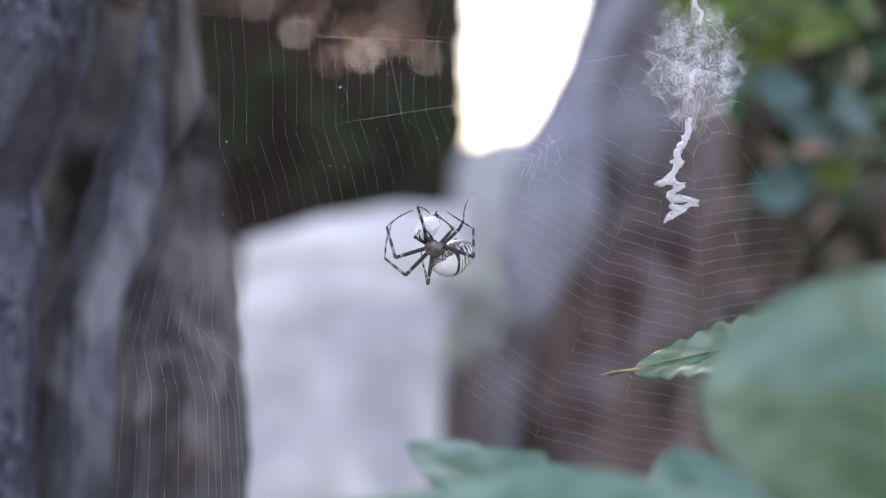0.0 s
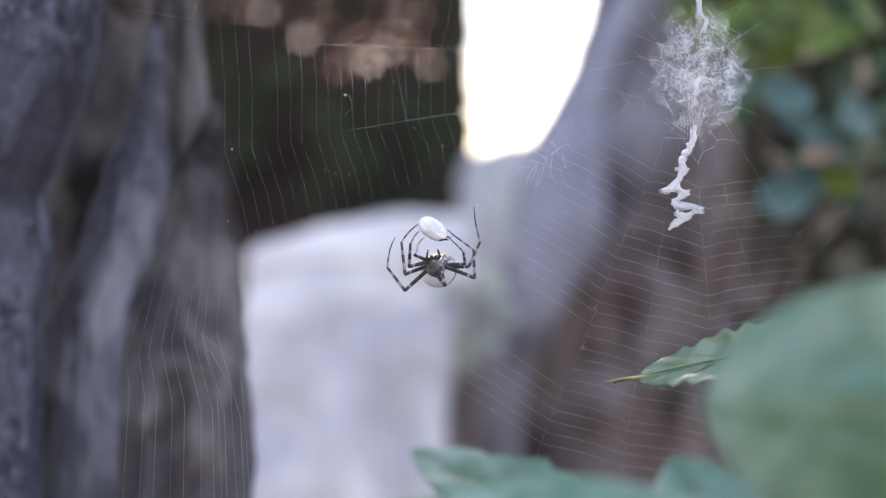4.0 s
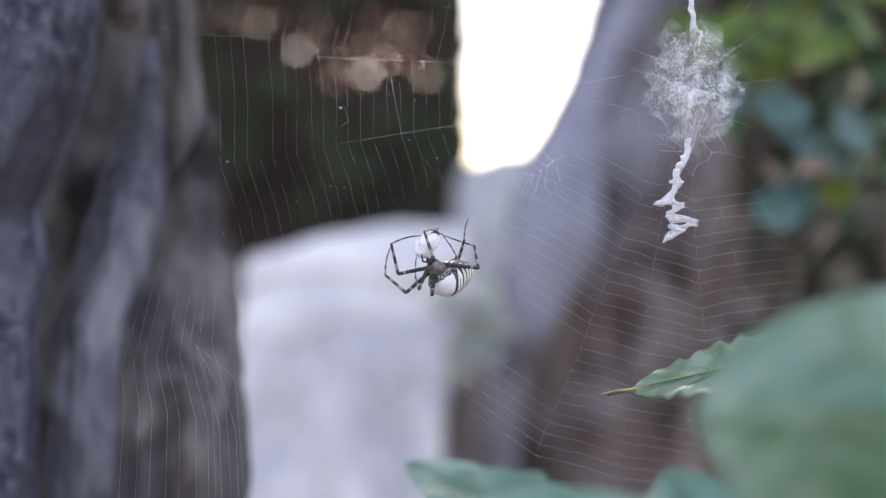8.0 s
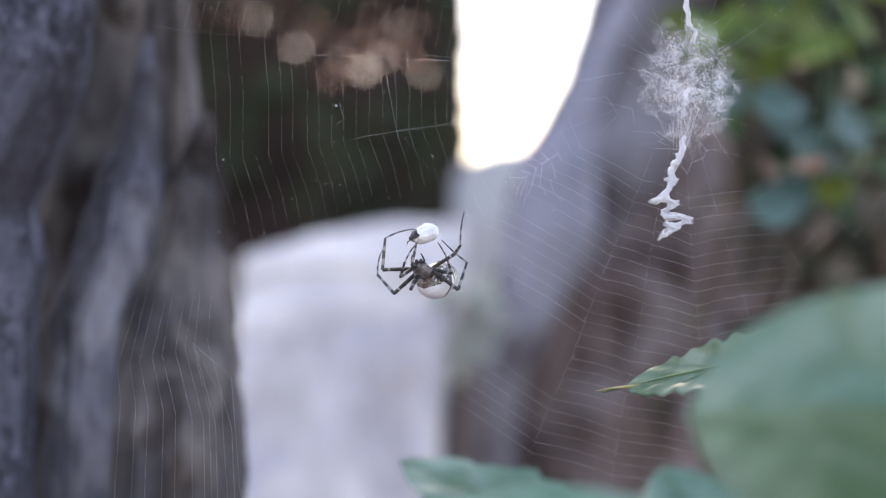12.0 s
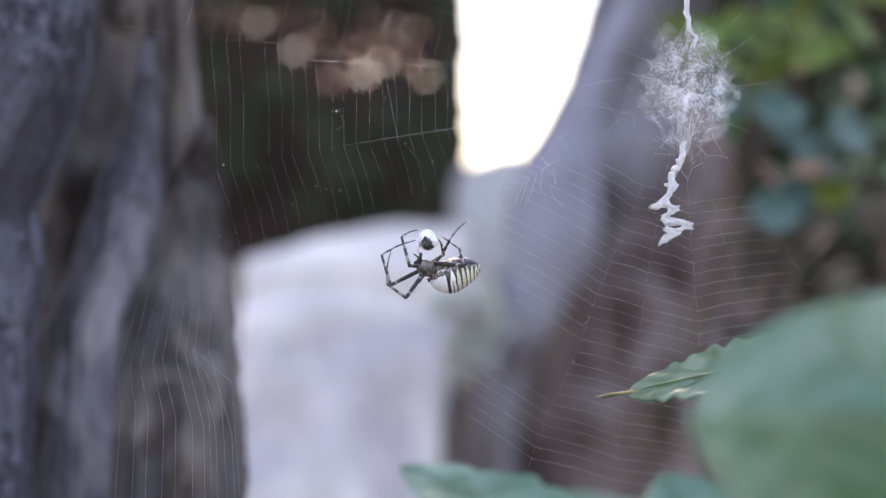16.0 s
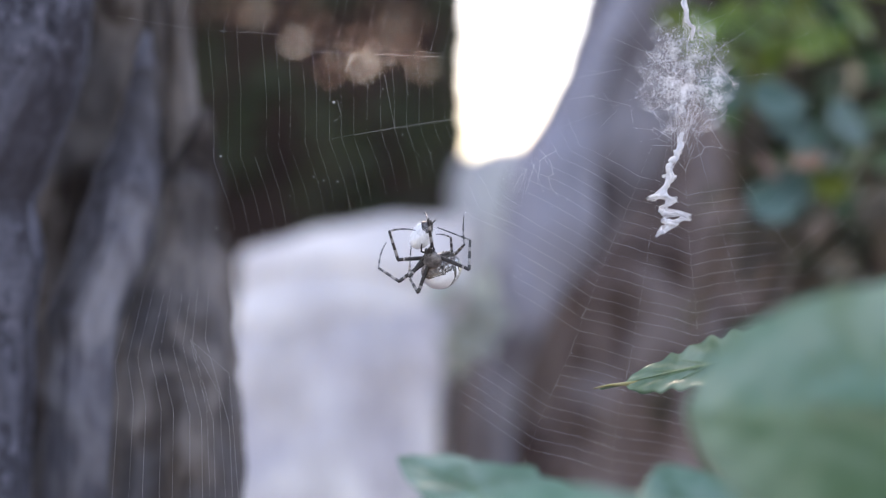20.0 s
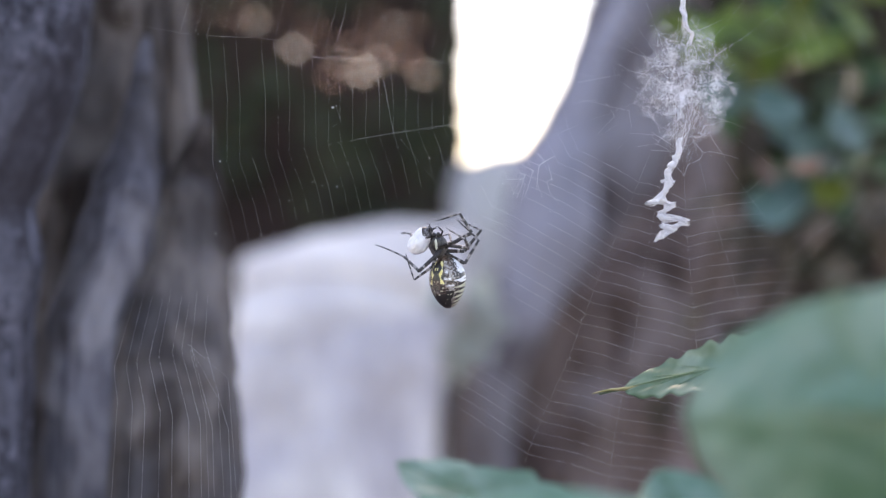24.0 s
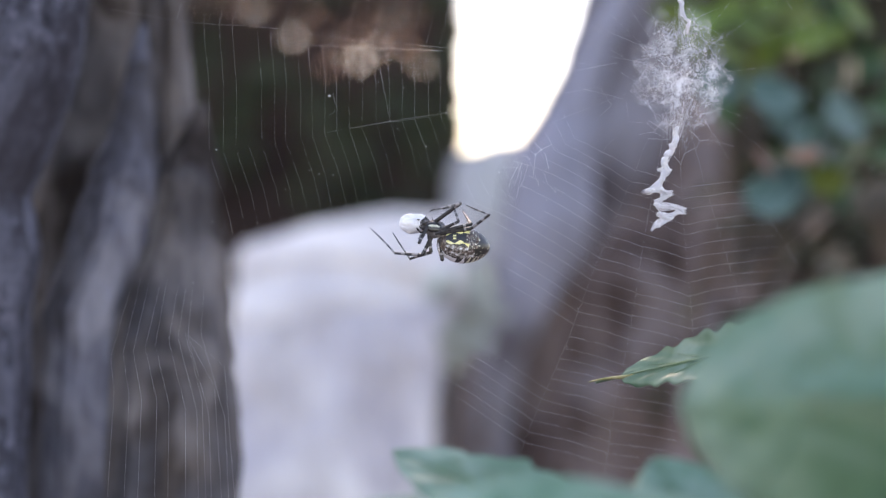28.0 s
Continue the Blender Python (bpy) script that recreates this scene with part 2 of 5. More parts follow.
# ---- helpers for shapes ----
class Shape:
    """Collects vertices and faces for one mesh."""

    def __init__(self):
        self.v, self.f = [], []

    def tube(self, pts, r, sides=4, ends=True):
        pts = [Vector(p) for p in pts]
        rs = r if isinstance(r, (list, tuple)) else [r] * len(pts)
        base = len(self.v)
        up = Vector((0.31, 0.77, 0.55))
        for i, p in enumerate(pts):
            d = (pts[min(i + 1, len(pts) - 1)] - pts[max(i - 1, 0)]).normalized()
            a = d.cross(up)
            if a.length < 1e-4:
                a = d.orthogonal()
            a.normalize()
            b = d.cross(a)
            for k in range(sides):
                w = 2 * math.pi * k / sides
                self.v.append(p + (a * math.cos(w) + b * math.sin(w)) * rs[i])
        for i in range(len(pts) - 1):
            for k in range(sides):
                q = base + i * sides
                self.f.append((q + k, q + (k + 1) % sides, q + sides + (k + 1) % sides, q + sides + k))
        if ends:
            self.f.append(tuple(base + k for k in reversed(range(sides))))
            e = base + (len(pts) - 1) * sides
            self.f.append(tuple(e + k for k in range(sides)))

    def ball(self, c, rx, ry=None, rz=None, seg=10, rings=7, turn=None):
        ry, rz = ry or rx, rz or rx
        base = len(self.v)
        c = Vector(c)
        for i in range(rings + 1):
            ph = math.pi * i / rings
            for k in range(seg):
                w = 2 * math.pi * k / seg
                p = Vector((rx * math.sin(ph) * math.cos(w), ry * math.sin(ph) * math.sin(w), rz * math.cos(ph)))
                self.v.append(c + (turn @ p if turn else p))
        for i in range(rings):
            for k in range(seg):
                q = base + i * seg
                self.f.append((q + k, q + seg + k, q + seg + (k + 1) % seg, q + (k + 1) % seg))

    def sheet(self, rows):
        base, w = len(self.v), len(rows[0])
        for row in rows:
            self.v.extend(row)
        for i in range(len(rows) - 1):
            for k in range(w - 1):
                q = base + i * w + k
                self.f.append((q, q + 1, q + w + 1, q + w))

    def mesh(self, name, mat, smooth=True):
        me = bpy.data.meshes.new(name)
        me.from_pydata([tuple(p) for p in self.v], [], self.f)
        for m in (mat if isinstance(mat, (list, tuple)) else (mat,)):
            me.materials.append(m)
        if smooth:
            me.polygons.foreach_set("use_smooth", [True] * len(me.polygons))
        me.update()
        return me


def part(name, shape, mat, parent=None, label="", smooth=True, m=None):
    me = shape if isinstance(shape, bpy.types.Mesh) else shape.mesh(name, mat, smooth)
    ob = new(name, me)
    ob.parent = parent
    if m is not None:
        ob.matrix_basis = m
    if label:
        tagged(ob, label)
    return ob


def thing(name, label, category, m=None, group="", kind=""):
    ob = new(name)
    ob.empty_display_size = 0.01
    if m is not None:
        ob.matrix_basis = m
    return tagged(ob, label, category, group, kind)


# ---- ground ----
def ground():
    s = Shape()
    rows = []
    for i in range(110):
        r = 0.12 * 1.075 ** i if i else 0.0
        row = []
        for k in range(97):
            w = 2 * math.pi * k / 96
            x, y = r * math.sin(w), 2.0 + r * math.cos(w)
            z = 0.012 * noise.noise((x * 3, y * 3, 0)) + 0.006 * noise.noise((x * 11, y * 11, 4)) if r < 40 else 0
            row.append(Vector((x, y, z - 0.008)))
        rows.append(row)
    s.sheet(rows)
    tagged(part("ground", s, SOIL), "bare brown soil with pale worn patches", "ground", kind="structure")


ground()


def rock(name, mat, centre, size, seed, label, category, rough=0.06, power=0.32):
    """A rounded block with a worn, uneven face, its foot sunk a little into the soil."""
    s = Shape()
    n1, n2 = 40, 72
    rows = []
    for i in range(n1 + 1):
        ph = math.pi * i / n1
        row = []
        for k in range(n2 + 1):
            w = 2 * math.pi * k / n2

            def pw(a):
                return math.copysign(abs(a) ** power, a)
            p = Vector((pw(math.cos(w)) * pw(math.sin(ph)), pw(math.sin(w)) * pw(math.sin(ph)), pw(math.cos(ph))))
            q = Vector((p.x * size[0], p.y * size[1], p.z * size[2])) / 2
            f = 1 + rough * noise.fractal(Vector((q.x * 9 + seed, q.y * 9, q.z * 9)), 0.8, 2.0, 4) + rough * 0.8 * noise.noise((q.x * 4, q.y * 4 + seed, q.z * 4))
            row.append(q * f)
        rows.append(row)
    s.sheet(rows)
    ob = part(name, s, mat)
    ob.location = centre
    return tagged(ob, label, category)


def bark_trunk(name, mat, axis, seed, label, flutes=7, depth=0.10, category="tree trunk", levels=90, grain=1.0, group="", plates=0, plate_z=(0.05, 0.4), flake_h=0.5, flake_mat=None, parent=None):
    """A fluted trunk along an axis of (x, y, z, radius), with ridged bark."""
    s = Shape()
    rows = []
    n = 120
    lump_f = 1.1 / axis[len(axis) // 2][3]
    for i in range(levels + 1):
        f = i / levels * (len(axis) - 1)
        j = min(int(f), len(axis) - 2)
        t = f - j
        x, y, z, r = [axis[j][q] * (1 - t) + axis[j + 1][q] * t for q in range(4)]
        row = []
        for k in range(n + 1):
            w = 2 * math.pi * k / n
            c, sn = math.cos(w), math.sin(w)
            big = noise.noise((c * 1.6 + seed, sn * 1.6, z * 1.3))
            flute = noise.noise((c * flutes * 0.45 + seed * 2, sn * flutes * 0.45, z * 2.2))
            ridge = abs(noise.noise((c * flutes * 2 + seed, sn * flutes * 2, z * 7 * grain)))
            fine = noise.noise((c * 14 + seed, sn * 14, z * 40 * grain))
            lump = noise.noise((c * 1.5 + seed * 3, sn * 1.5, z * lump_f)) + 0.5 * noise.noise((c * 3 + seed, sn * 3, z * lump_f * 2.3))
            q = r * (1 + depth * (lump * 0.9 + big * 0.8 + flute * 1.2 - ridge * 0.7 + fine * 0.18))
            row.append(Vector((x + c * q, y + sn * q, z)))
        rows.append(row)
    s.sheet(rows)
    ob = part(name, s, mat, parent, label if parent else "")
    rnd = random.Random(int(seed * 10))
    for _ in range(plates):
        # a long flake of raised bark on the side of the trunk
        w = rnd.uniform(math.pi * 1.0, math.pi * 2.0)
        f = rnd.uniform(plate_z[0], plate_z[1])
        i0 = int(f * levels)
        n_up = rnd.randint(max(2, levels // 26), max(3, levels // 9))
        k0 = int(w / (2 * math.pi) * n)
        wide = rnd.randint(2, 5)
        b = Shape()
        flake = []
        for i in range(n_up + 1):
            j = min(levels, i0 + i)
            taper = math.sin(math.pi * (i + 0.4) / (n_up + 0.8))
            line = []
            for q in range(-3, 4):
                kk = (k0 + q * wide / 3 * taper) % n
                a, c = rows[j][int(kk)], rows[j][(int(kk) + 1) % n]
                m = a.lerp(c, kk - int(kk))
                mid = Vector((sum(v.x for v in rows[j][:n]) / n, sum(v.y for v in rows[j][:n]) / n, m.z))
                up = (1 - (q / 3) ** 2) * taper
                line.append(m + (m - mid).normalized() * ((0.02 + 0.13 * up) * (m - mid).length * flake_h - 0.001))
            flake.append(line)
        b.sheet(flake)
        part("bark_flake", b, flake_mat or mat, ob)
    return ob if parent else tagged(ob, label, category, group)


def span(v, left, right, d):
    """A level of a trunk between two edges of the plan at the distance d."""
    k = STEP * d / WEB
    return ((left + right) / 2 * k, d, H + v * k, (right - left) / 2 * k)


def stone_block():
    """A weathered block with a sloping shoulder over its front face."""
    root = thing("pale_boulder", "pale lilac-white weathered stone block on the soil", "boulder")
    s = Shape()
    rows = []
    x0, x1, y0, y1 = -0.2195, 0.006, 1.80, 2.16
    n = 60
    prof = [(0.0, -0.03), (-0.004, 0.06), (0.0, 0.15), (0.002, 0.19), (0.006, 0.215), (0.011, 0.236), (0.019, 0.254), (0.036, 0.278), (0.066, 0.308), (0.10, 0.330), (0.30, 0.338), (0.36, 0.30), (0.37, 0.1), (0.36, -0.03)]
    fine = []
    for i in range(len(prof) - 1):
        for h in range(9):
            f = h / 9
            fine.append((prof[i][0] * (1 - f) + prof[i + 1][0] * f, prof[i][1] * (1 - f) + prof[i + 1][1] * f))
    for dy, z in fine:
        row = []
        for k in range(n + 1):
            f = k / n
            e = min(1, min(f, 1 - f) / 0.05)
            x = x0 + (x1 + 0.030 * min(1.0, max(0.0, (z - 0.17) / 0.10)) - x0) * f
            lift = (0.040 * math.sin(f * 2.0) - 0.026) * max(0, z) / 0.34
            q = Vector((x, y0 + dy + 0.05 * (1 - e) ** 2, z + lift))
            d = 0.010 * noise.fractal(q * 14, 0.8, 2.0, 4) + 0.010 * noise.noise(q * 5)
            if dy < 0.2:
                # a slanting crease under the upper edge
                d += 0.024 * math.exp(-((z - 0.283 + 0.05 * f * f) / 0.011) ** 2)
            row.append(q + Vector((d * 0.12, d, d * 0.5)))
        rows.append(row)
    for row in rows:
        row.insert(0, Vector((row[0].x + 0.01, y1 + 0.015, row[0].z)))
        row.append(Vector((row[-1].x - 0.01, y1 + 0.015, row[-1].z)))
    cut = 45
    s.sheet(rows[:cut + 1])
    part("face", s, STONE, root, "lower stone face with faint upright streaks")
    # the upper slope takes the lit copy of the stone colour
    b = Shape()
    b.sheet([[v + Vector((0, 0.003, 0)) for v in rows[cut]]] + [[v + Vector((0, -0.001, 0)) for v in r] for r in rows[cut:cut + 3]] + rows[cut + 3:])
    part("shoulder", b, STONE_LIT_TOP, root, "sloping upper edge, painted brighter as if lit from the sky")


stone_block()
# two distant rocks added so their pale colour reads as haze
rock("haze_rock", PALE, (0.29, 3.3, 0.22), (0.48, 0.5, 0.52), 8, "pale boulder added for the haze below the sky opening", "boulder", 0.1, 0.7)

rock("haze_rock", PALE, (0.116, 3.2, 0.222), (0.20, 0.4, 0.535), 5, "tall pale rock added for the haze below the sky opening", "boulder", 0.06, 0.38)

# the near trunk, cut by the edge of the view
bark_trunk("tree_trunk", BARK_BLUE, [span(-1960, -1190, -690, 0.53), span(-441, -1170, -727, 0.53), span(-100, -1160, -722, 0.53), span(0, -1150, -706, 0.53), span(60, -1150, -712, 0.53), span(106, -1150, -718, 0.53), span(183, -1130, -681, 0.53), span(286, -1080, -642, 0.53), span(361, -1060, -622, 0.53), span(441, -1050, -614, 0.53), span(900, -980, -560, 0.56), span(4000, -700, -400, 0.6), span(9000, -500, -350, 0.6)], 2.0,
           "bluish-grey tree trunk with rough mottled bark", 9, 0.05, levels=300, plates=40, plate_z=(0.1, 0.8), flake_h=0.2)
# the split trunk behind it: a core, two upper limbs with a cleft between them, two spreading buttresses
split = bark_trunk("split_tree_trunk", BARK_GREY, [span(-1500, -860, -330, 0.66), span(-441, -840, -372, 0.66), span(0, -820, -395, 0.66), span(200, -800, -410, 0.66), span(270, -790, -430, 0.66), span(441, -770, -446, 0.66), span(900, -740, -470, 0.66), span(6800, -560, -500, 0.66)], 5.6,
                   "grey-brown weathered split tree trunk with spreading buttresses", 8, 0.12, levels=160, plates=20, plate_z=(0.08, 0.72), flake_h=0.4)
bark_trunk("limb", BARK_GREY, [span(-60, -730, -610, 0.615), span(100, -720, -600, 0.615), span(241, -700, -572, 0.615), span(340, -680, -546, 0.615), span(441, -664, -522, 0.615), span(900, -640, -500, 0.64), span(2000, -600, -520, 0.67)], 7.3,
           "brown-grey upper limb", 5, 0.10, levels=110, plates=8, plate_z=(0.1, 0.7), flake_h=0.3, parent=split)
bark_trunk("limb", BARK_GREY, [span(-40, -500, -400, 0.615), span(100, -492, -408, 0.615), span(200, -486, -412, 0.615), span(270, -484, -427, 0.615), span(441, -482, -440, 0.615), span(900, -470, -436, 0.64), span(2000, -480, -460, 0.67)], 8.9,
           "narrow brown-grey upper limb", 5, 0.10, levels=110, plates=8, plate_z=(0.1, 0.7), flake_h=0.3, parent=split)
bark_trunk("buttress", BARK_SMOOTH, [span(-1740, -745, -555, 0.568), span(-441, -706, -566, 0.568), span(-100, -700, -556, 0.568), span(41, -650, -500, 0.572), span(141, -618, -486, 0.576), span(241, -572, -498, 0.585), span(340, -546, -502, 0.594), span(410, -524, -512, 0.605)], 3.1,
           "smooth blue-grey buttress tapering upwards", 5, 0.12, levels=140, plates=14, plate_z=(0.3, 0.9), flake_h=0.3, parent=split)
bark_trunk("buttress", BARK_GREY, [span(-1740, -630, -322, 0.58), span(-441, -612, -348, 0.58), span(-199, -606, -360, 0.58), span(-100, -582, -366, 0.58), span(41, -526, -375, 0.585), span(141, -494, -385, 0.587), span(220, -446, -398, 0.594), span(272, -418, -406, 0.605)], 11.4,
           "brown-grey buttress with long vertical grain", 8, 0.09, levels=140, plates=26, plate_z=(0.25, 0.9), flake_h=0.5, parent=split)
broad = bark_trunk("broad_tree_trunk", BARK_BROWN, [span(-530, -90, 740, 2.0), span(-300, -36, 650, 2.0), span(-180, 0, 622, 2.0), span(-60, 50, 600, 2.0), span(60, 105, 548, 2.0), span(141, 135, 502, 2.0), span(300, 226, 474, 2.0), span(441, 262, 464, 2.0), span(700, 310, 460, 2.0), span(1500, 400, 480, 2.0), span(3000, 500, 560, 2.0)], 9.0,
           "broad dark brown flaring tree trunk behind the web", 10, 0.16, levels=140, plates=34, plate_z=(0.05, 0.75), flake_h=0.7)
bark_trunk("buttress", BARK_BROWN, [span(-560, -70, 150, 1.86), span(-300, -10, 130, 1.86), span(-200, 18, 120, 1.86), span(-120, 46, 118, 1.87), span(-60, 74, 124, 1.88), span(0, 104, 140, 1.9)], 6.2,
           "dark brown root spreading beside the pale stone", 6, 0.12, levels=70, plates=8, plate_z=(0.2, 0.9), flake_h=0.5, parent=broad)
# added trunk in slate grey for the lit upper side of the broad one
bark_trunk("broad_trunk_lit_side", BARK_SLATE, [span(-600, 90, 120, 1.76), span(-300, 100, 130, 1.76), span(-180, 108, 150, 1.74), span(-60, 116, 220, 1.70), span(60, 126, 330, 1.68), span(141, 138, 392, 1.66), span(200, 154, 412, 1.66), span(251, 190, 424, 1.66), span(331, 216, 438, 1.66), span(441, 254, 446, 1.66), span(700, 360, 520, 1.66), span(1200, 480, 620, 1.68), span(3500, 720, 800, 1.72)], 13.0,
           "slate-grey lit side of the broad trunk, added as a leaning trunk", 5, 0.12, levels=180, plates=24, plate_z=(0.1, 0.75), flake_h=0.4)
# added piece whose pale bark paints the lit left flank of the trunk
bark_trunk("lit_flank", BARK_LIT_FLANK, [span(-640, 60, 76, 1.72), span(-400, 64, 78, 1.70), span(-310, 58, 84, 1.62), span(-220, 68, 122, 1.595), span(-100, 98, 196, 1.585), span(0, 118, 252, 1.585), span(70, 120, 288, 1.585), span(170, 138, 276, 1.59), span(244, 184, 280, 1.60), span(365, 240, 318, 1.605), span(470, 300, 370, 1.605), span(600, 350, 400, 1.61), span(710, 400, 412, 1.64)], 17.0,
           "pale lilac-grey lit flank of the trunk, added as its own piece", 4, 0.12, levels=130, plates=12, plate_z=(0.1, 0.8), flake_h=0.3, category="root")


# ---- hedge in the distance ----
GAPS = [(-419, 441, 6.9, 0.78), (-326, 431, 6.4, 0.80), (-256, 381, 8.5, 0.74), (-139, 341, 7.4, 0.80), (-109, 361, 8.0, 0.78), (-79, 421, 7.4, 0.80), (-32, 333, 8.5, 0.72), (-174, 356, 7.0, 0.88), (-225, 430, 7.0, 0.92),
        # gaps covered whole by their discs, added as a dim reddish haze
        (-194, 330, 7.0, 1.2), (-150, 384, 8.0, 1.2), (-100, 396, 7.0, 1.2), (-208, 400, 8.0, 1.2), (-284, 438, 7.0, 1.2), (-60, 366, 7.0, 1.2), (-126, 432, 8.0, 1.2), (-360, 440, 7.0, 1.2), (-46, 420, 7.0, 1.2)]
HEDGE_D = 3.8


def in_gap(x, z, grow=0.0):
    k = STEP * HEDGE_D / WEB
    u, v = x / k, (z - H) / k
    if 44 - 0.05 * max(0, 260 - v) < u < 330 and v > (70 if u > 130 else -190):
        return True
    return any((u - a) ** 2 + (v - b) ** 2 < (r + grow) ** 2 for a, b, r, _ in GAPS)


def hedge():
    root = thing("hedge", "dense dark green hedge in deep shade with small gaps", "hedge")
    s = Shape()
    cell = 0.0045
    nx, nz = 880, 248
    idx = {}

    def vert(i, k):
        if (i, k) not in idx:
            idx[i, k] = len(s.v)
            x, z = -2.4 + i * cell, k * cell
            s.v.append(Vector((x, HEDGE_D + 0.01 * noise.noise((x * 9, z * 9, 1)), z)))
        return idx[i, k]
    for i in range(nx):
        for k in range(nz):
            x, z = -2.4 + (i + 0.5) * cell, (k + 0.5) * cell
            if not in_gap(x, z) and z < 1.116:
                s.f.append((vert(i, k), vert(i + 1, k), vert(i + 1, k + 1), vert(i, k + 1)))
    # coarse upper hedge out of view, added to block the low sky light
    for i in range(88):
        for k in range(28):
            x, z = -2.4 + (i + 0.5) * 0.045, 1.116 + (k + 0.5) * 0.045
            if not in_gap(x, z) and z < 2.15 + 0.16 * noise.noise((x * 2.1, 3, 0)) + 0.06 * noise.noise((x * 8, 1, 0)) - 0.3 * max(0, abs(x + 0.4) - 1.3) ** 2:
                q = len(s.v)
                s.v += [Vector((x + dx, HEDGE_D, z + dz)) for dx, dz in ((-0.0225, -0.0225), (0.0225, -0.0225), (0.0225, 0.0225), (-0.0225, 0.0225))]
                s.f.append((q, q + 1, q + 2, q + 3))
    # solid dark sheet in place of the shaded depth between the leaves
    back = part("backing", s, HEDGE_SHADE, root)
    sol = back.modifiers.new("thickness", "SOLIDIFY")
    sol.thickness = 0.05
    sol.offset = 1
    # translucent discs added behind the gaps to tint their sky glow reddish
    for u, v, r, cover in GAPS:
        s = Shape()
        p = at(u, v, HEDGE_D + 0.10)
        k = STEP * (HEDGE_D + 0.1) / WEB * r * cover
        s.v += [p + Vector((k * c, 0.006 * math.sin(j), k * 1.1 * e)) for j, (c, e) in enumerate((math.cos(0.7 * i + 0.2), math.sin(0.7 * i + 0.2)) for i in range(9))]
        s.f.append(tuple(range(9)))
        part("leaf", s, GAP_GLOW, root, "reddish translucent disc that tints the glow of a hedge gap")
    g = Shape()
    rnd = random.Random(4)
    for _ in range(26000):
        x, z, y = rnd.uniform(-2.4, 1.55), rnd.uniform(0, 2.4), HEDGE_D + rnd.uniform(-0.5, 0.4)
        k = HEDGE_D / y
        if z > 2.22 + 0.18 * noise.noise((x * 2.1, 3, 0)) + 0.08 * noise.noise((x * 8, 1, 0)) - 0.3 * max(0, abs(x + 0.4) - 1.3) ** 2 - (y - HEDGE_D) ** 2:
            continue
        if in_gap(x * k, H + (z - H) * k, 30) or noise.noise((x * 4.5, z * 4.5, 7)) + 0.5 * noise.noise((x * 11, z * 11, 2)) > 0.22 + 0.5 * (z - 0.55) + (0.5 if -0.27 < x < 0.1 else 0):
            continue
        c = Vector((x, y, z))
        a = Vector((rnd.uniform(-1, 1), rnd.uniform(-.6, .6), rnd.uniform(-1, 1))).normalized() * rnd.uniform(0.02, 0.04)
        b = a.cross(Vector((rnd.uniform(-.6, .6), 1, rnd.uniform(-.6, .6)))).normalized() * a.length * 0.45
        q = len(g.v)
        n = a.cross(b).normalized() * 0.004
        g.v += [c - a, c + b + n, c + a, c - b + n]
        g.f += [(q, q + 1, q + 2), (q, q + 2, q + 3)]
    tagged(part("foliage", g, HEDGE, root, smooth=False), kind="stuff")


hedge()


# ---- leaves ----
def leaf_mesh(name, length, width, mat, teeth=0, tip=0.25, fold=0.15, curl=0.1, n=26, wave=0.0, seed=0, thick=0.0003, lobes=0.0, blunt=0.8, lobe_f=23.0):
    """A leaf from its base at the origin along +x, face up +z, with a drawn-out tip, toothed edge and folded midrib."""
    s = Shape()
    half = 6
    top, low = [], []
    for i in range(n + 1):
        t = i / n
        body = math.sin(math.pi * min(1, t / (1 - tip)) ** 0.75) if t < 1 - tip else 0
        prof = max(body ** blunt if body > 0 else 0, 0)
        tail = 0.03 * (1 - t) / tip if t > 1 - tip * 1.6 else 0
        w = width / 2 * max(prof, min(0.16, tail + 0.012), 0.02)
        if teeth:
            w *= 1 - 0.16 * ((t * teeth) % 1.0)
        if lobes:
            w *= 1 + lobes * math.sin(t * lobe_f + seed) * (1 + 0.4 * math.sin(t * 31 + seed))
        row_t, row_b = [], []
        for k in range(-half, half + 1):
            y = w * k / half
            z = fold * abs(y) - curl * length * t * t + wave * 2 * w * math.sin(t * 9 + seed + k * 0.4) * abs(k) / half
            z += 0.012 * width * math.cos(t * 40 - abs(k) * 1.4)
            row_t.append(Vector((length * t, y, z)))
            row_b.append(Vector((length * t, y, z - thick)))
        top.append(row_t)
        low.append(row_b[::-1])
    for i in range(n + 1):
        s_row = top[i] + low[i] + [top[i][0]]
        top[i] = s_row
    s.sheet(top)
    return s.mesh(name, mat)


def aim(base, tip, face):
    """The pose of a leaf that grows from base to tip and turns its upper side towards face."""
    x = (Vector(tip) - Vector(base)).normalized()
    z = Vector(face) - x * x.dot(Vector(face))
    z.normalize()
    y = z.cross(x)
    return Matrix.Translation(base) @ Matrix((x, y, z)).transposed().to_4x4()


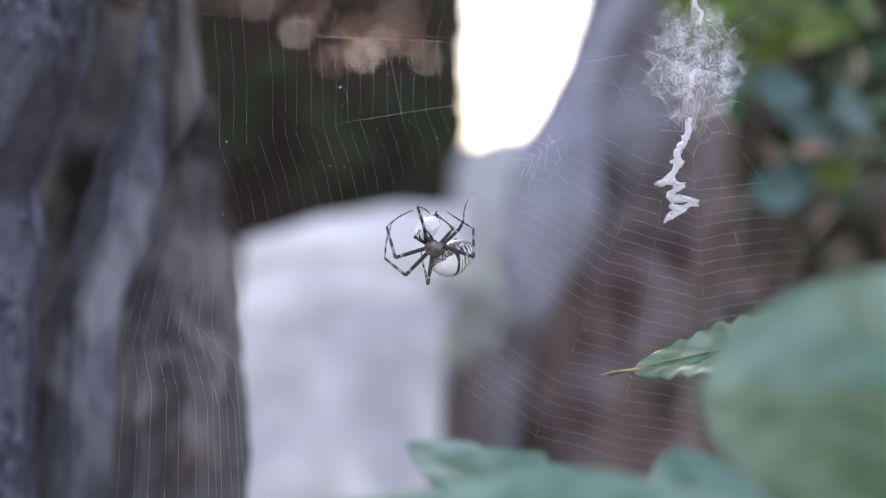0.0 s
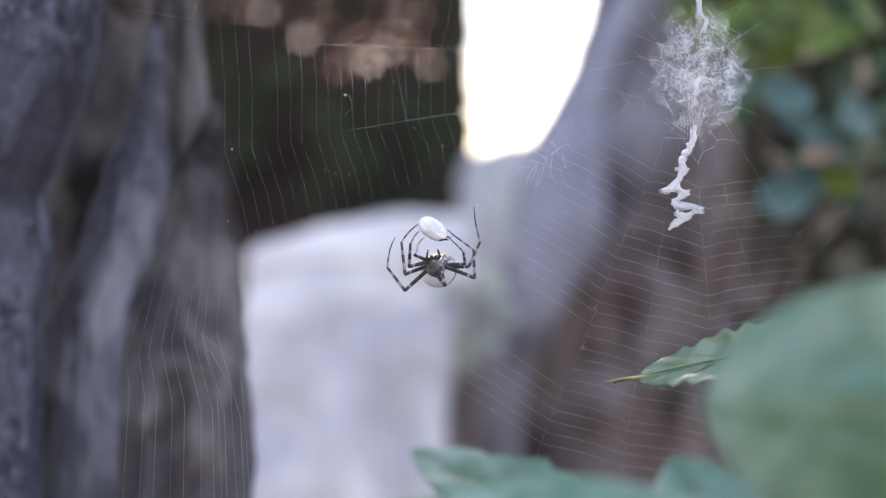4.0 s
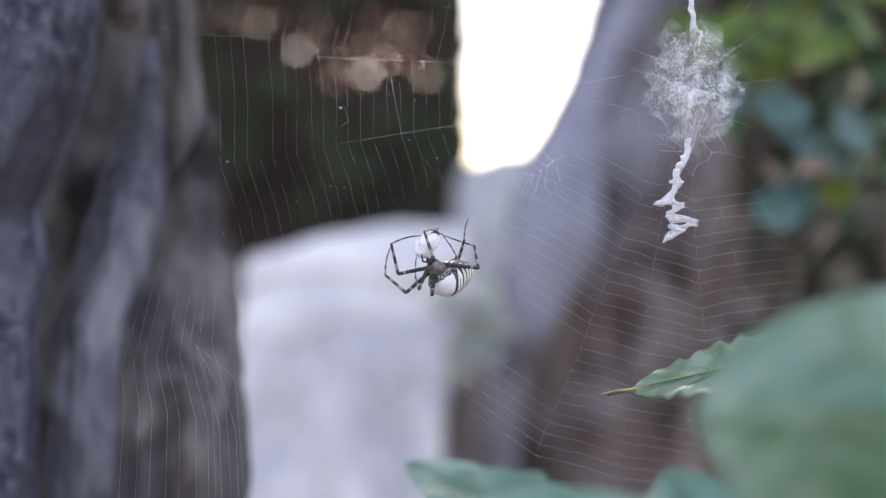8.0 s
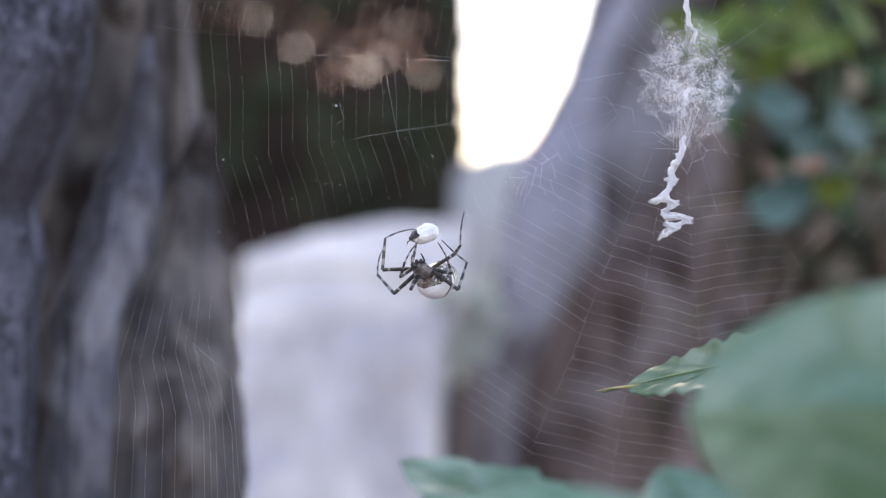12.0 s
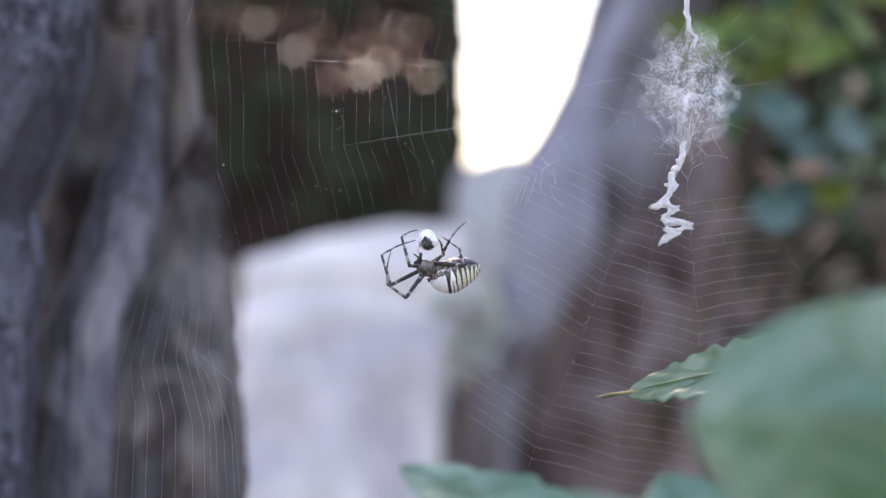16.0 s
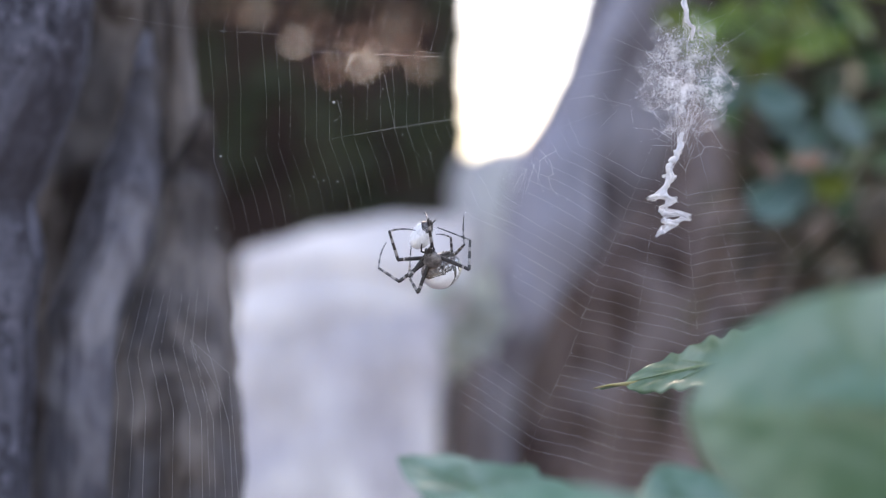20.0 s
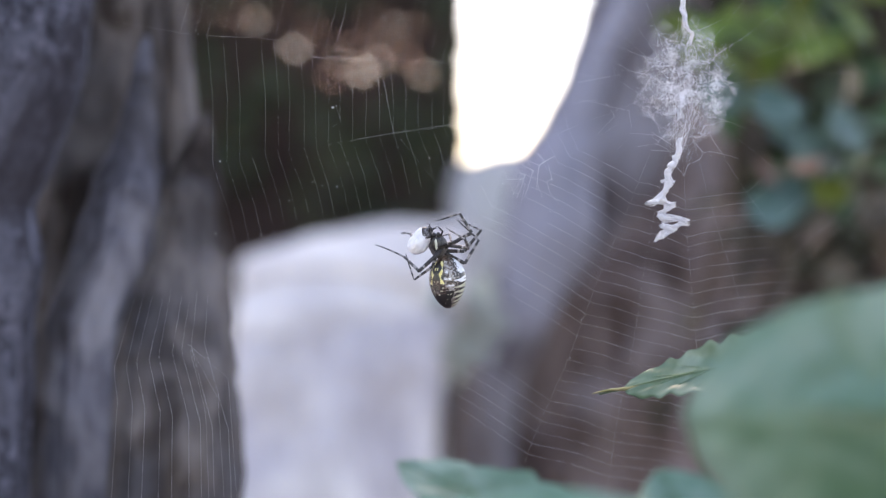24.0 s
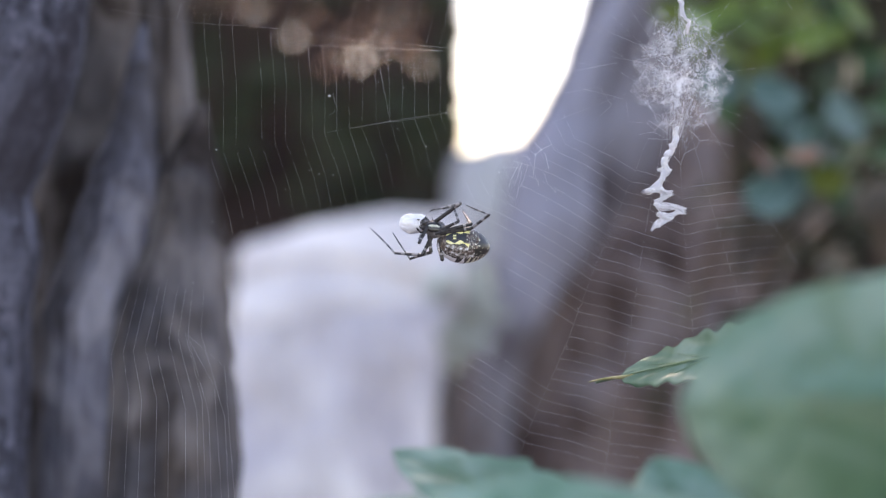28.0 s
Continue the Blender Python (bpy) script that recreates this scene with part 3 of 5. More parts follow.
def near_leaf(plant, base, end, face, width, label, veins=6, **kw):
    """A leaf of a plant: its blade, with midrib and veins upon it."""
    base, end = Vector(base), Vector(end)
    length = (end - base).length
    root = part("leaf", leaf_mesh("leaf", length, width, LEAF, **kw), LEAF, plant, label, m=aim(base, end, face))
    s = Shape()
    curl, fold = kw.get("curl", 0.1), kw.get("fold", 0.15)
    s.tube([(length * t, 0, -curl * length * t * t + 0.0003) for t in [i / 16 for i in range(17)]], [0.0006 * (1.05 - i / 16) for i in range(17)], 6)
    part("midrib", s, VEIN, root, "pale green midrib")
    for k in range(veins):
        for edge in (-1, 1):
            t0 = 0.08 + 0.62 * k / veins
            s = Shape()
            pts = []
            for j in range(6):
                t = t0 + 0.16 * j / 5
                y = edge * width * 0.36 * j / 5 * math.sin(math.pi * min(1, (t0 + 0.12) / 0.8))
                pts.append((length * t, y, fold * abs(y) - curl * length * t * t + 0.0001))
            s.tube(pts, [0.00022 * (1.1 - j / 5) for j in range(6)], 4)
            part("vein", s, VEIN, root)
    return root


def stalk(plant, pts, r=0.0014, mat=None):
    s = Shape()
    pts = [Vector(p) for p in pts]
    line = []
    for i in range(len(pts) - 1):
        for h in range(6):
            line.append(pts[i].lerp(pts[i + 1], h / 6))
    line.append(pts[-1])
    s.tube(line, [r * (1.3 - 0.6 * i / len(line)) for i in range(len(line))], 8)
    part("stem", s, mat or VEIN, plant, "" if mat else "green stem")


plant = thing("broadleaf_plant", "broad-leaved plant with soft pale green leaves", "plant")
stalk(plant, [(0.125, 0.30, -0.01), (0.122, 0.30, 0.12), (0.112, 0.315, 0.225), at(900, -150, 0.33)])
stalk(plant, [(0.122, 0.30, 0.12), at(1000, -330, 0.275)])
near_leaf(plant, at(720, -128, 0.345), at(287, -222, 0.400), (-0.3, -1, 0.5), 0.0115, "crinkled leaf with a drawn-out tip", tip=0.13, lobes=0.10, lobe_f=66.0, curl=0.01, fold=0.06, wave=0.09, n=90, blunt=0.36)
s = Shape()
s.tube([at(280 + 15 * k, -223 + 2.5 * k + 1.5 * math.sin(k), 0.3995 - 0.0017 * k) for k in range(7)], [(1.0 + 0.6 * k) * STEP for k in range(7)], 8)
part("leaf_tip", s, DRY_TIP, plant, "tan dry leaf tip")
near_leaf(plant, at(1040, -290, 0.232), at(448, -258, 0.246), (0.15, -1, 0.05), 0.037, "broad smooth leaf", veins=5, tip=0.02, curl=0.02, wave=0.03, fold=-0.2, blunt=0.42)
near_leaf(plant, at(1090, -104, 0.232), at(475, -196, 0.250), (0.0, -1, 0.5), 0.019, "pale narrow leaf", veins=4, tip=0.08, curl=0.02, wave=0.03, fold=0.08)
plant = thing("low_plant", "low plant with blurred green leaves near the lens", "plant")
stalk(plant, [(0.03, 0.30, -0.01), (0.025, 0.30, 0.15), at(300, -560, 0.31)])
stalk(plant, [(0.025, 0.28, -0.01), (0.02, 0.26, 0.15), at(150, -640, 0.25)])
near_leaf(plant, at(330, -520, 0.295), at(-66, -334, 0.318), (0.1, -0.8, 1.0), 0.0195, "mid-green leaf with a notched tip", tip=0.02, teeth=4, curl=0.03, wave=0.04, fold=0.1, blunt=0.5)
near_leaf(plant, at(560, -470, 0.25), at(-230, -450, 0.262), (0.0, -0.7, 1.0), 0.013, "pale blurred leaf", veins=4, tip=0.06, curl=0.0, wave=0.08)
near_leaf(plant, at(560, -620, 0.28), at(400, -348, 0.30), (0.0, -1, 0.7), 0.022, "rounded pale leaf", veins=4, tip=0.02, curl=0.05, wave=0.05, blunt=0.5)


def small_plant():
    """A tuft of greyish leaves at the foot of the leaning trunk."""
    root = thing("small_plant", "small grey-green leafy tuft beside the pale stone", "plant")
    rnd = random.Random(31)
    blade = leaf_mesh("leaf", 0.032, 0.019, TUFT, n=10, tip=0.15, fold=0.2, curl=0.15)
    for k in range(4):
        x = 0.004 + 0.011 * k
        pts = [Vector((x + 0.004 * math.sin(j + k), 1.42 + 0.01 * k, 0.0305 * j)) for j in range(10)]
        stalk(root, pts, 0.0012, TWIG)
        for _ in range(8):
            j = rnd.randrange(8, 10)
            p = pts[j] + Vector((rnd.uniform(-0.004, 0.006), 0, rnd.uniform(-0.02, 0.01)))
            d = Vector((rnd.uniform(-0.6, 1), rnd.uniform(-0.8, 0.8), rnd.uniform(-0.8, 0.4)))
            part("leaf", blade, None, root, m=aim(p, p + d, (rnd.uniform(-.5, .5), -0.6, 1)))


small_plant()


# ---- shrub beyond the web ----
def shrub():
    root = thing("shrub", "leafy green shrub with glossy pale and yellow-green leaves", "shrub")
    rnd = random.Random(11)
    kinds = [leaf_mesh("leaf", 0.046, 0.030, SHRUB, n=10, tip=0.18, fold=0.2, curl=0.15), leaf_mesh("leaf", 0.036, 0.022, SHRUB, n=10, tip=0.2, fold=0.25, curl=0.1)]
    pale = leaf_mesh("leaf", 0.036, 0.026, SHRUB_PALE, n=10, tip=0.12, fold=0.12, curl=0.1, blunt=0.6)
    warm = leaf_mesh("leaf", 0.030, 0.020, SHRUB_WARM, n=10, tip=0.12, fold=0.15, curl=0.1, blunt=0.6)
    red = leaf_mesh("leaf", 0.022, 0.015, SHRUB_RED, n=10, tip=0.12, fold=0.15, curl=0.1, blunt=0.6)
    dull = leaf_mesh("leaf", 0.034, 0.018, SHRUB_DULL, n=10, tip=0.15, fold=0.3, curl=0.25)
    for k in range(6):
        s = Shape()
        x0 = 0.155 + 0.028 * k
        pts = [Vector((x0 + 0.012 * math.sin(j * 0.9 + k) + 0.002 * j, 1.05 + 0.03 * math.cos(j + k) + 0.03 * (k % 3), 0.045 * j)) for j in range(13)]
        s.tube(pts, [0.0035 * (1.15 - j / 13) for j in range(13)], 7)
        part("stem", s, TWIG, root)
        for _ in range(46):
            j = rnd.randrange(4, 13)
            p = pts[j] + Vector((rnd.uniform(-0.03, 0.03), rnd.uniform(-0.12, 0.1), rnd.uniform(-0.03, 0.03)))
            low = 0.345 + 0.03 * noise.noise((p.x * 30, 0, 3)) + max(0, 0.20 - p.x) * 1.6
            if p.z < low:
                if p.z > 0.23 and rnd.random() < 0.6:
                    d = Vector((rnd.uniform(-1, 1), rnd.uniform(-0.9, 0.5), rnd.uniform(-0.9, 0.1)))
                    part("leaf", dull, None, root, m=aim(p, p + d, (rnd.uniform(-.7, .7), -0.6, 1)))
                continue
            d = Vector((rnd.uniform(-1, 1), rnd.uniform(-0.9, 0.5), rnd.uniform(-0.9, 0.3)))
            kind = warm if p.z > 0.40 and rnd.random() < 0.45 else kinds[rnd.randrange(2)]
            part("leaf", kind, None, root, m=aim(p, p + d, (rnd.uniform(-.7, .7), -0.6, 1)))

    for kind, u, v, du, dv in ((pale, 500, 300, 30, 60), (pale, 600, 285, 90, 10), (pale, 630, 235, 90, -20), (pale, 596, 104, 90, 30), (pale, 622, 128, 60, 30), (warm, 480, 420, 80, 30), (warm, 560, 405, 80, -20), (warm, 640, 430, 60, 20), (warm, 700, 395, -60, 40),
                               (warm, 690, 130, 50, 30), (warm, 520, 365, 60, -30), (red, 585, 165, 40, -20), (red, 660, 175, -40, 10), (warm, 740, 430, 40, -30), (pale, 720, 250, 60, -40), (pale, 655, 200, 70, -30), (warm, 420, 430, 60, 30), (warm, 460, 380, 70, 20), (warm, 600, 440, 70, 10), (warm, 660, 385, 60, 30)):
        d = 0.90 + 0.05 * rnd.random()
        p = at(u - du / 2, v - dv / 2, d)
        q = at(u + du / 2, v + dv / 2, d + 0.01)
        part("leaf", kind, None, root, m=aim(p, q, (0.1, -1, 0.7)))


shrub()


# ---- the orb web ----
def on_web(u, v, off=0.0):
    """A place on the web, which bends away a little past its hub and leans back low on its outer side."""
    back = 0.0002 * max(0.0, u - 480)
    if u > 60:
        back += 0.00006 * max(0.0, 20 - v) * min(1.0, (u - 60) / 200)
    return at(u, v, WEB + back + off)


HUB = (431.0, 325.0)
SPOKES = [10, 22, 43, 57, 68, 80.3, 96.3, 108, 120, 133, 146, 160, 174, 188, 203, 218, 234, 250, 266, 281, 296, 311, 327, 344, 356]


def spoke_point(angle, r):
    w = radians(angle)
    return (HUB[0] - r * math.sin(w), HUB[1] - r * math.cos(w))


def orb_web():
    root = thing("spider_web", "fine orb web with a white zigzag band and a torn patch", "spider web")
    rnd = random.Random(21)
    fine = 0.000012
    for a in SPOKES:
        s = Shape()
        start = 70 if rnd.random() < 0.5 else 130
        pts = []
        for j in range(15):
            r = start + (1010 - start) * j / 14
            u, v = spoke_point(a + 0.25 * math.sin(j * 1.3 + a), r)
            if math.hypot(u + 5, v + 12) < 90 or (50 < a < 75 and r > 330) or (75 < a < 90 and r > 640):
                if len(pts) > 1:
                    s.tube([on_web(*p) for p in pts], fine * (0.15 if 30 < a < 62 else 0.5), 4)
                    part("spoke_thread", s, SILK, root)
                    s = Shape()
                pts = []
                continue
            pts.append((u, v))
        if len(pts) > 1:
            s.tube([on_web(*p) for p in pts], fine * (0.15 if 30 < a < 62 else 0.5), 4)
            part("spoke_thread", s, SILK, root)
    turn_r = 205.0
    while turn_r < 985:
        run, width = [], []

        def close_run():
            if len(run) > 1:
                s = Shape()
                s.tube(run, width, 4)
                part("spiral_thread", s, SILK, root)
            run.clear()
            width.clear()
        for a in SPOKES + [SPOKES[0] + 360]:
            lower = min(abs(a - 10), abs(a - 370)) < 38
            thick = fine * (1.15 if lower else 0.9 if a < 62 else 0.55 if a < 100 else 0.4)
            r = turn_r * (0.90 if lower else 1.0) + (21 if lower else 25) * (a % 360 / 360) + rnd.uniform(-2.5, 2.5)
            u, v = spoke_point(a, r)
            ok = turn_r <= 800 if lower else rnd.random() > 0.025
            if (50 < a < 62 and turn_r > 690) or (96 < a < 200 and turn_r > 900) or (62 < a < 90 and turn_r > 850) or math.hypot(u + 5, v + 12) < 100:
                ok = False
            if not ok:
                close_run()
                continue
            if run:
                m = (run[-1] + on_web(u, v)) / 2
                run.append(m + (on_web(*HUB) - m) * 0.006)
                width.append((width[-1] + thick) / 2)
            run.append(on_web(u, v, rnd.uniform(-2e-4, 2e-4)))
            width.append(thick)
        close_run()
        turn_r += 23.5 + rnd.uniform(-2, 2)
    # threads gathered together low down beside the trunks
    for k in range(9):
        s = Shape()
        c = k + rnd.uniform(-0.2, 0.2)
        p0 = on_web(-532 + 16 * c, -32 - 8 * (c % 3))
        p1 = on_web(-567 + 19.5 * c, -178 + 5.5 * c)
        p2 = on_web(-560 + 24 * c, -240 - 6 * c)
        p3 = on_web(-577 + 27.5 * c, -520)
        s.tube([p0, p1, p2, p3], [fine * 0.4, fine * 0.8, fine * 1.1, fine * 1.1], 4)
        part("spiral_thread", s, SILK, root)
    for du, dv in ((70, -60), (52, -95), (30, -120)):
        s = Shape()
        s.tube([on_web(-438, -136), on_web(-438 + du, -136 + dv), on_web(-438 + du * 1.35, -520)], fine * 0.8, 4)
        part("spiral_thread", s, SILK, root)
    # bunched, kinked threads beside the tear
    for pts in (((183, 204), (195, 190), (214, 200)),
                ((195, 190), (185, 182)),
                ((160, 196), (185, 182), (180, 140)),
                ((155, 184), (174, 174), (165, 142), (158, 124)),
                ((145, 170), (160, 166), (152, 140), (146, 126)),
                ((129, 158), (152, 158), (140, 136), (138, 124)),
                ((202, 184), (208, 158), (199, 154), (204, 134), (221, 114))):
        s = Shape()
        s.tube([on_web(*p) for p in pts], [fine * 1.9, fine * 2.1] + [fine * 1.5] * (len(pts) - 2), 4)
        part("torn_thread", s, SILK, root)
        s = Shape()
        s.ball(on_web(*pts[1]), 1.1 * STEP, 0.9 * STEP, 0.8 * STEP, 6, 4)
        part("silk_knot", s, SILK, root)
    # long mooring threads to the trunks, the shrub and the ground
    for a, b in ((spoke_point(120, 1000), (-0.160, 0.497, 0.50)), (spoke_point(10, 1000), (0.02, 0.42, -0.005)), (spoke_point(266, 1000), (0.27, 1.03, 0.36)), (spoke_point(174, 1000), (0.19, 1.58, 0.60))):
        s = Shape()
        s.tube([on_web(*a), Vector(b)], fine * 0.12, 4)
        part("mooring_thread", s, SILK, root)
    # torn threads above the hunter, and the signal lines it holds
    torn = [[(-225, 388), (-222, 376), (20, 366)], [(-145, 228), (-66, 242), (26, 256)], [(-92, 335), (-74, 241)], [(-182, 252), (-168, 262), (-176, 290)],
            [(-60, 228), (52, 90)], 
            [(150, 170), (178, 160), (190, 130)], [(120, 120), (150, 100), (160, 150)], [(250, 330), (330, 345)], [(262, 300), (345, 280), (350, 250)], [(290, 240), (320, 270), (300, 300)]]
    for line in torn:
        s = Shape()
        s.tube([on_web(*p) for p in line], fine * (0.35 if line[0] == (-60, 228) else 1.1), 4)
        part("torn_thread", s, SILK, root)
    for u, v, r in [(-383, 190, 2.6), (-182, 286, 4.0), (-74, 241, 2.2), (26, 256, 2.0), (-10, 196, 2.2), (52, 90, 2.6), (-60, 228, 1.6), (96, 172, 1.8), (-175, 145, 1.8), (-200, 147, 1.6), (-218, 153, 1.5), (120, 150, 1.8), (165, 190, 1.6), (-310, 60, 1.5), (-340, 45, 1.6), (190, 128, 1.6), (205, 100, 1.4), (240, -160, 1.5), (260, -92, 1.7), (150, -20, 1.4), (-390, 62, 1.5), (-260, 120, 1.4), (-120, 60, 1.3), (-50, 300, 1.3), (-95, 310, 1.4)]:
        s = Shape()
        r *= 0.62
        s.ball(on_web(u, v), r * STEP, r * STEP * 0.8, r * STEP * 0.7, 6, 4)
        part("silk_knot", s, SILK, root)
    # the dense zigzag band
    zig = [(450, 580), (441, 470), (446, 430), (458, 418), (452, 396), (440, 370), (436, 340), (440, 300), (438, 262), (436, 232), (434, 205), (424, 186), (413, 170), (417, 152), (402, 123), (377, 115), (408, 119), (425, 111), (401, 99), (403, 89), (436, 88), (450, 79), (421, 74), (402, 76), (424, 66), (406, 57), (391, 47)]
    for n in range(70):
        s = Shape()
        pts, rs = [], []
        ox, oz = rnd.gauss(0, 2.4), rnd.gauss(0, 1.8)
        if n < 56:
            j0 = rnd.choice((9, 9, 9, 10, 10, 11, 11, 12, 13, 14, 16, 18, 19, 21, 22))
            j1 = min(len(zig) - 1, j0 + rnd.randint(2, 7))
        else:
            j0, j1 = 0, rnd.randint(2, 4)
        for j in range(j0, j1 + 1):
            for h in range(4 if j < j1 else 1):
                f = h / 4
                a, b = zig[j], zig[min(j + 1, len(zig) - 1)]
                e = 0.3 if j == len(zig) - 1 else (0.7 if j < 6 else 1.1 if j < 13 else 0.8)
                pts.append(on_web(a[0] + (b[0] - a[0]) * f + ox * e + rnd.gauss(0, 1.0), a[1] + (b[1] - a[1]) * f + oz * e + rnd.gauss(0, 1.0), rnd.uniform(-4e-4, 4e-4)))
                rs.append(rnd.uniform(0.35, 1.35) * STEP)
        rs[0] = rs[-1] = 0.15 * STEP
        s.tube(pts, rs, 4)
        part("zigzag_strand", s, MAT_SILK, root, "dense white zigzag silk")
    thick_at = {0: 3.4, 1: 2.6, 2: 2.2, 3: 1.4, 4: 0.4, 9: 2.5, 10: 4.6, 11: 4.0, 12: 4.8, 13: 4.2, 14: 3.4, 15: 0.5, 16: 3.6, 17: 0.6, 18: 3.4, 19: 3.6, 20: 2.2, 21: 0.6, 22: 3.2, 23: 4.0, 24: 2.6, 25: 3.6, 26: 0.8}
    for j0, j1 in ((0, 4), (9, len(zig) - 1)):
        # the felted core of the band
        s = Shape()
        pts, rs = [], []
        for j in range(j0, j1):
            for h in range(6):
                f = h / 6
                x = zig[j][0] + (zig[j + 1][0] - zig[j][0]) * f + rnd.gauss(0, 1.5)
                z = zig[j][1] + (zig[j + 1][1] - zig[j][1]) * f + rnd.gauss(0, 0.8)
                pts.append(on_web(x, z))
                rs.append((thick_at[j] + (thick_at[j + 1] - thick_at[j]) * f) * rnd.uniform(0.45, 1.7) * STEP)
        s.tube(pts, rs, 8)
        part("zigzag_core", s, MAT_SILK, root, "dense white zigzag silk")
    for j in range(9, len(zig) - 2):
        # webbing that fills the corners of the zigzag
        s = Shape()
        a, b, c = (Vector((*p, 0)) for p in zig[j:j + 3])
        for h in range(12):
            f = (h + 0.5) / 12 * 0.85
            p, q = b.lerp(a, f), b.lerp(c, f)
            s.tube([on_web(p.x, p.y), on_web((p.x + q.x) / 2, (p.y + q.y) / 2, 3e-4), on_web(q.x, q.y)], rnd.uniform(0.4, 0.9) * STEP, 4)
        part("zigzag_webbing", s, MAT_SILK, root, "dense white zigzag silk")
    # felted wedges: strands laid close together from one edge to the other
    for a, b, c, d in (((379, 118), (405, 126), (379, 116), (413, 112)),
                       ((428, 118), (407, 116), (429, 116), (407, 100)),
                       ((402, 98), (403, 80), (437, 92), (436, 84)),
                       ((437, 92), (436, 84), (454, 86), (453, 84)),
                       ((433, 76), (431, 68), (401, 66), (403, 54)),
                       ((401, 66), (403, 52), (392, 52), (395, 50)),
                       ((401, 156), (402, 152), (415, 162), (417, 150)),
                       ((428, 156), (411, 158), (421, 144), (405, 136))):
        s = Shape()
        a, b, c, d = (Vector((*p, 0)) for p in (a, b, c, d))
        n = 4 + int(max((b - a).length, (d - c).length) / 1.5)
        for h in range(n):
            p, q = a.lerp(b, h / (n - 1)), c.lerp(d, h / (n - 1))
            m = (p + q) / 2 + Vector((rnd.gauss(0, 0.7), rnd.gauss(0, 0.7), 0))
            s.tube([on_web(x.x, x.y, rnd.uniform(-3e-4, 3e-4)) for x in (p, m, q)], [rnd.uniform(0.35, 0.75) * STEP for _ in range(3)], 4)
        part("zigzag_webbing", s, MAT_SILK, root, "dense white zigzag silk")
    for pts in (((462, 224), (477, 206), (472, 194), (450, 184), (443, 164)),
                ((429, 182), (444, 164)),
                ((384, 210), (427, 208)),
                ((386, 242), (411, 226), (428, 214)),
                ((477, 206), (493, 208))):
        s = Shape()
        s.tube([on_web(*p) for p in pts], fine * 2.2, 4)
        part("loose_strand", s, SILK, root)
    # the sheet round the hub: a fine net drawn out to points at its edge, gathered into the zigzag below
    s = Shape()

    def reach(w):
        """How far the sheet goes from its middle in the direction w, scalloped between its moorings."""
        return (88 + 26 * math.sin(w) ** 2) * (1 + 0.13 * math.cos(w * 9 + 0.8) + 0.08 * math.cos(w * 17))
    knots = []
    while len(knots) < 560:
        w, q = rnd.uniform(0, 2 * math.pi), rnd.random() ** 0.62
        far = reach(w)
        u, v = 446 + far * q * math.cos(w), 322 + far * q * math.sin(w)
        if v < 250 and abs(u - 440) > 28 + (v - 200) * 0.9:
            continue
        if 0.7 * noise.noise((u * 0.03, v * 0.03, 2)) + 0.8 - q * 0.55 < rnd.uniform(0, 0.7):
            continue
        knots.append((u, v, rnd.uniform(-9e-4, 9e-4), q))
    for i, a in enumerate(knots):
        near = sorted(range(len(knots)), key=lambda k: (knots[k][0] - a[0]) ** 2 + (knots[k][1] - a[1]) ** 2)[1:12]
        for k in rnd.sample(near, 4):
            b = knots[k]
            m = ((a[0] + b[0]) / 2 + rnd.gauss(0, 1.0), (a[1] + b[1]) / 2 + rnd.gauss(0, 1.0))
            r = rnd.uniform(0.025, 0.07) * (1.3 - 0.6 * a[3]) * STEP
            s.tube([on_web(a[0], a[1], a[2]), on_web(*m), on_web(b[0], b[1], b[2])], [r * 2.2, r * 0.7, r * 2.2], 3, False)
    for n in range(700):
        # floss drawn mostly across the sheet
        a = rnd.choice(knots)
        ang, ln = rnd.choice((0.25, 0.6, 2.6, 1.4)) + rnd.gauss(0, 0.35), rnd.uniform(6, 22) * (1.15 - 0.7 * a[3])
        u, v = a[0] + rnd.gauss(0, 4), a[1] + rnd.gauss(0, 4)
        pts = []
        for j in range(4):
            pts.append(on_web(u, v, rnd.uniform(-8e-4, 8e-4)))
            ang += rnd.gauss(0, 0.16)
            u += ln / 3 * math.cos(ang)
            v += ln / 3 * math.sin(ang)
        s.tube(pts, rnd.uniform(0.025, 0.055) * STEP, 3, False)
    for a in knots:
        if a[3] < 0.8 and rnd.random() < 0.2:
            g = rnd.uniform(0.3, 0.6) * STEP
            s.ball(on_web(a[0], a[1], a[2]), g * 1.5, g, g * 0.8, 6, 4)
    for n in range(50):
        # strands that run together from the sheet into the zigzag
        v0, v1 = rnd.uniform(225, 300), rnd.uniform(180, 225)
        spread = (v0 - 200) * 0.26
        u0, u1 = 444 + rnd.gauss(0, spread), 430 + rnd.gauss(0, 5)
        f = rnd.uniform(0.25, 0.9)
        um, vm = u0 + (434 - u0) * f + rnd.gauss(0, 3), v0 + (v1 - v0) * f
        s.tube([on_web(u0, v0), on_web(um, vm), on_web(u1 if rnd.random() < 0.7 else um, v1 if rnd.random() < 0.7 else vm - 8)], rnd.uniform(0.05, 0.2) * STEP, 3, False)
    for n in range(50):
        # strands gathered under the upper mooring
        u0, v0 = 446 + rnd.gauss(0, 26), rnd.uniform(360, 405)
        s.tube([on_web(440 + rnd.gauss(0, 2), rnd.uniform(425, 448)), on_web((u0 + 446) / 2, (v0 + 425) / 2), on_web(u0, v0)], rnd.uniform(0.04, 0.11) * STEP, 3, False)
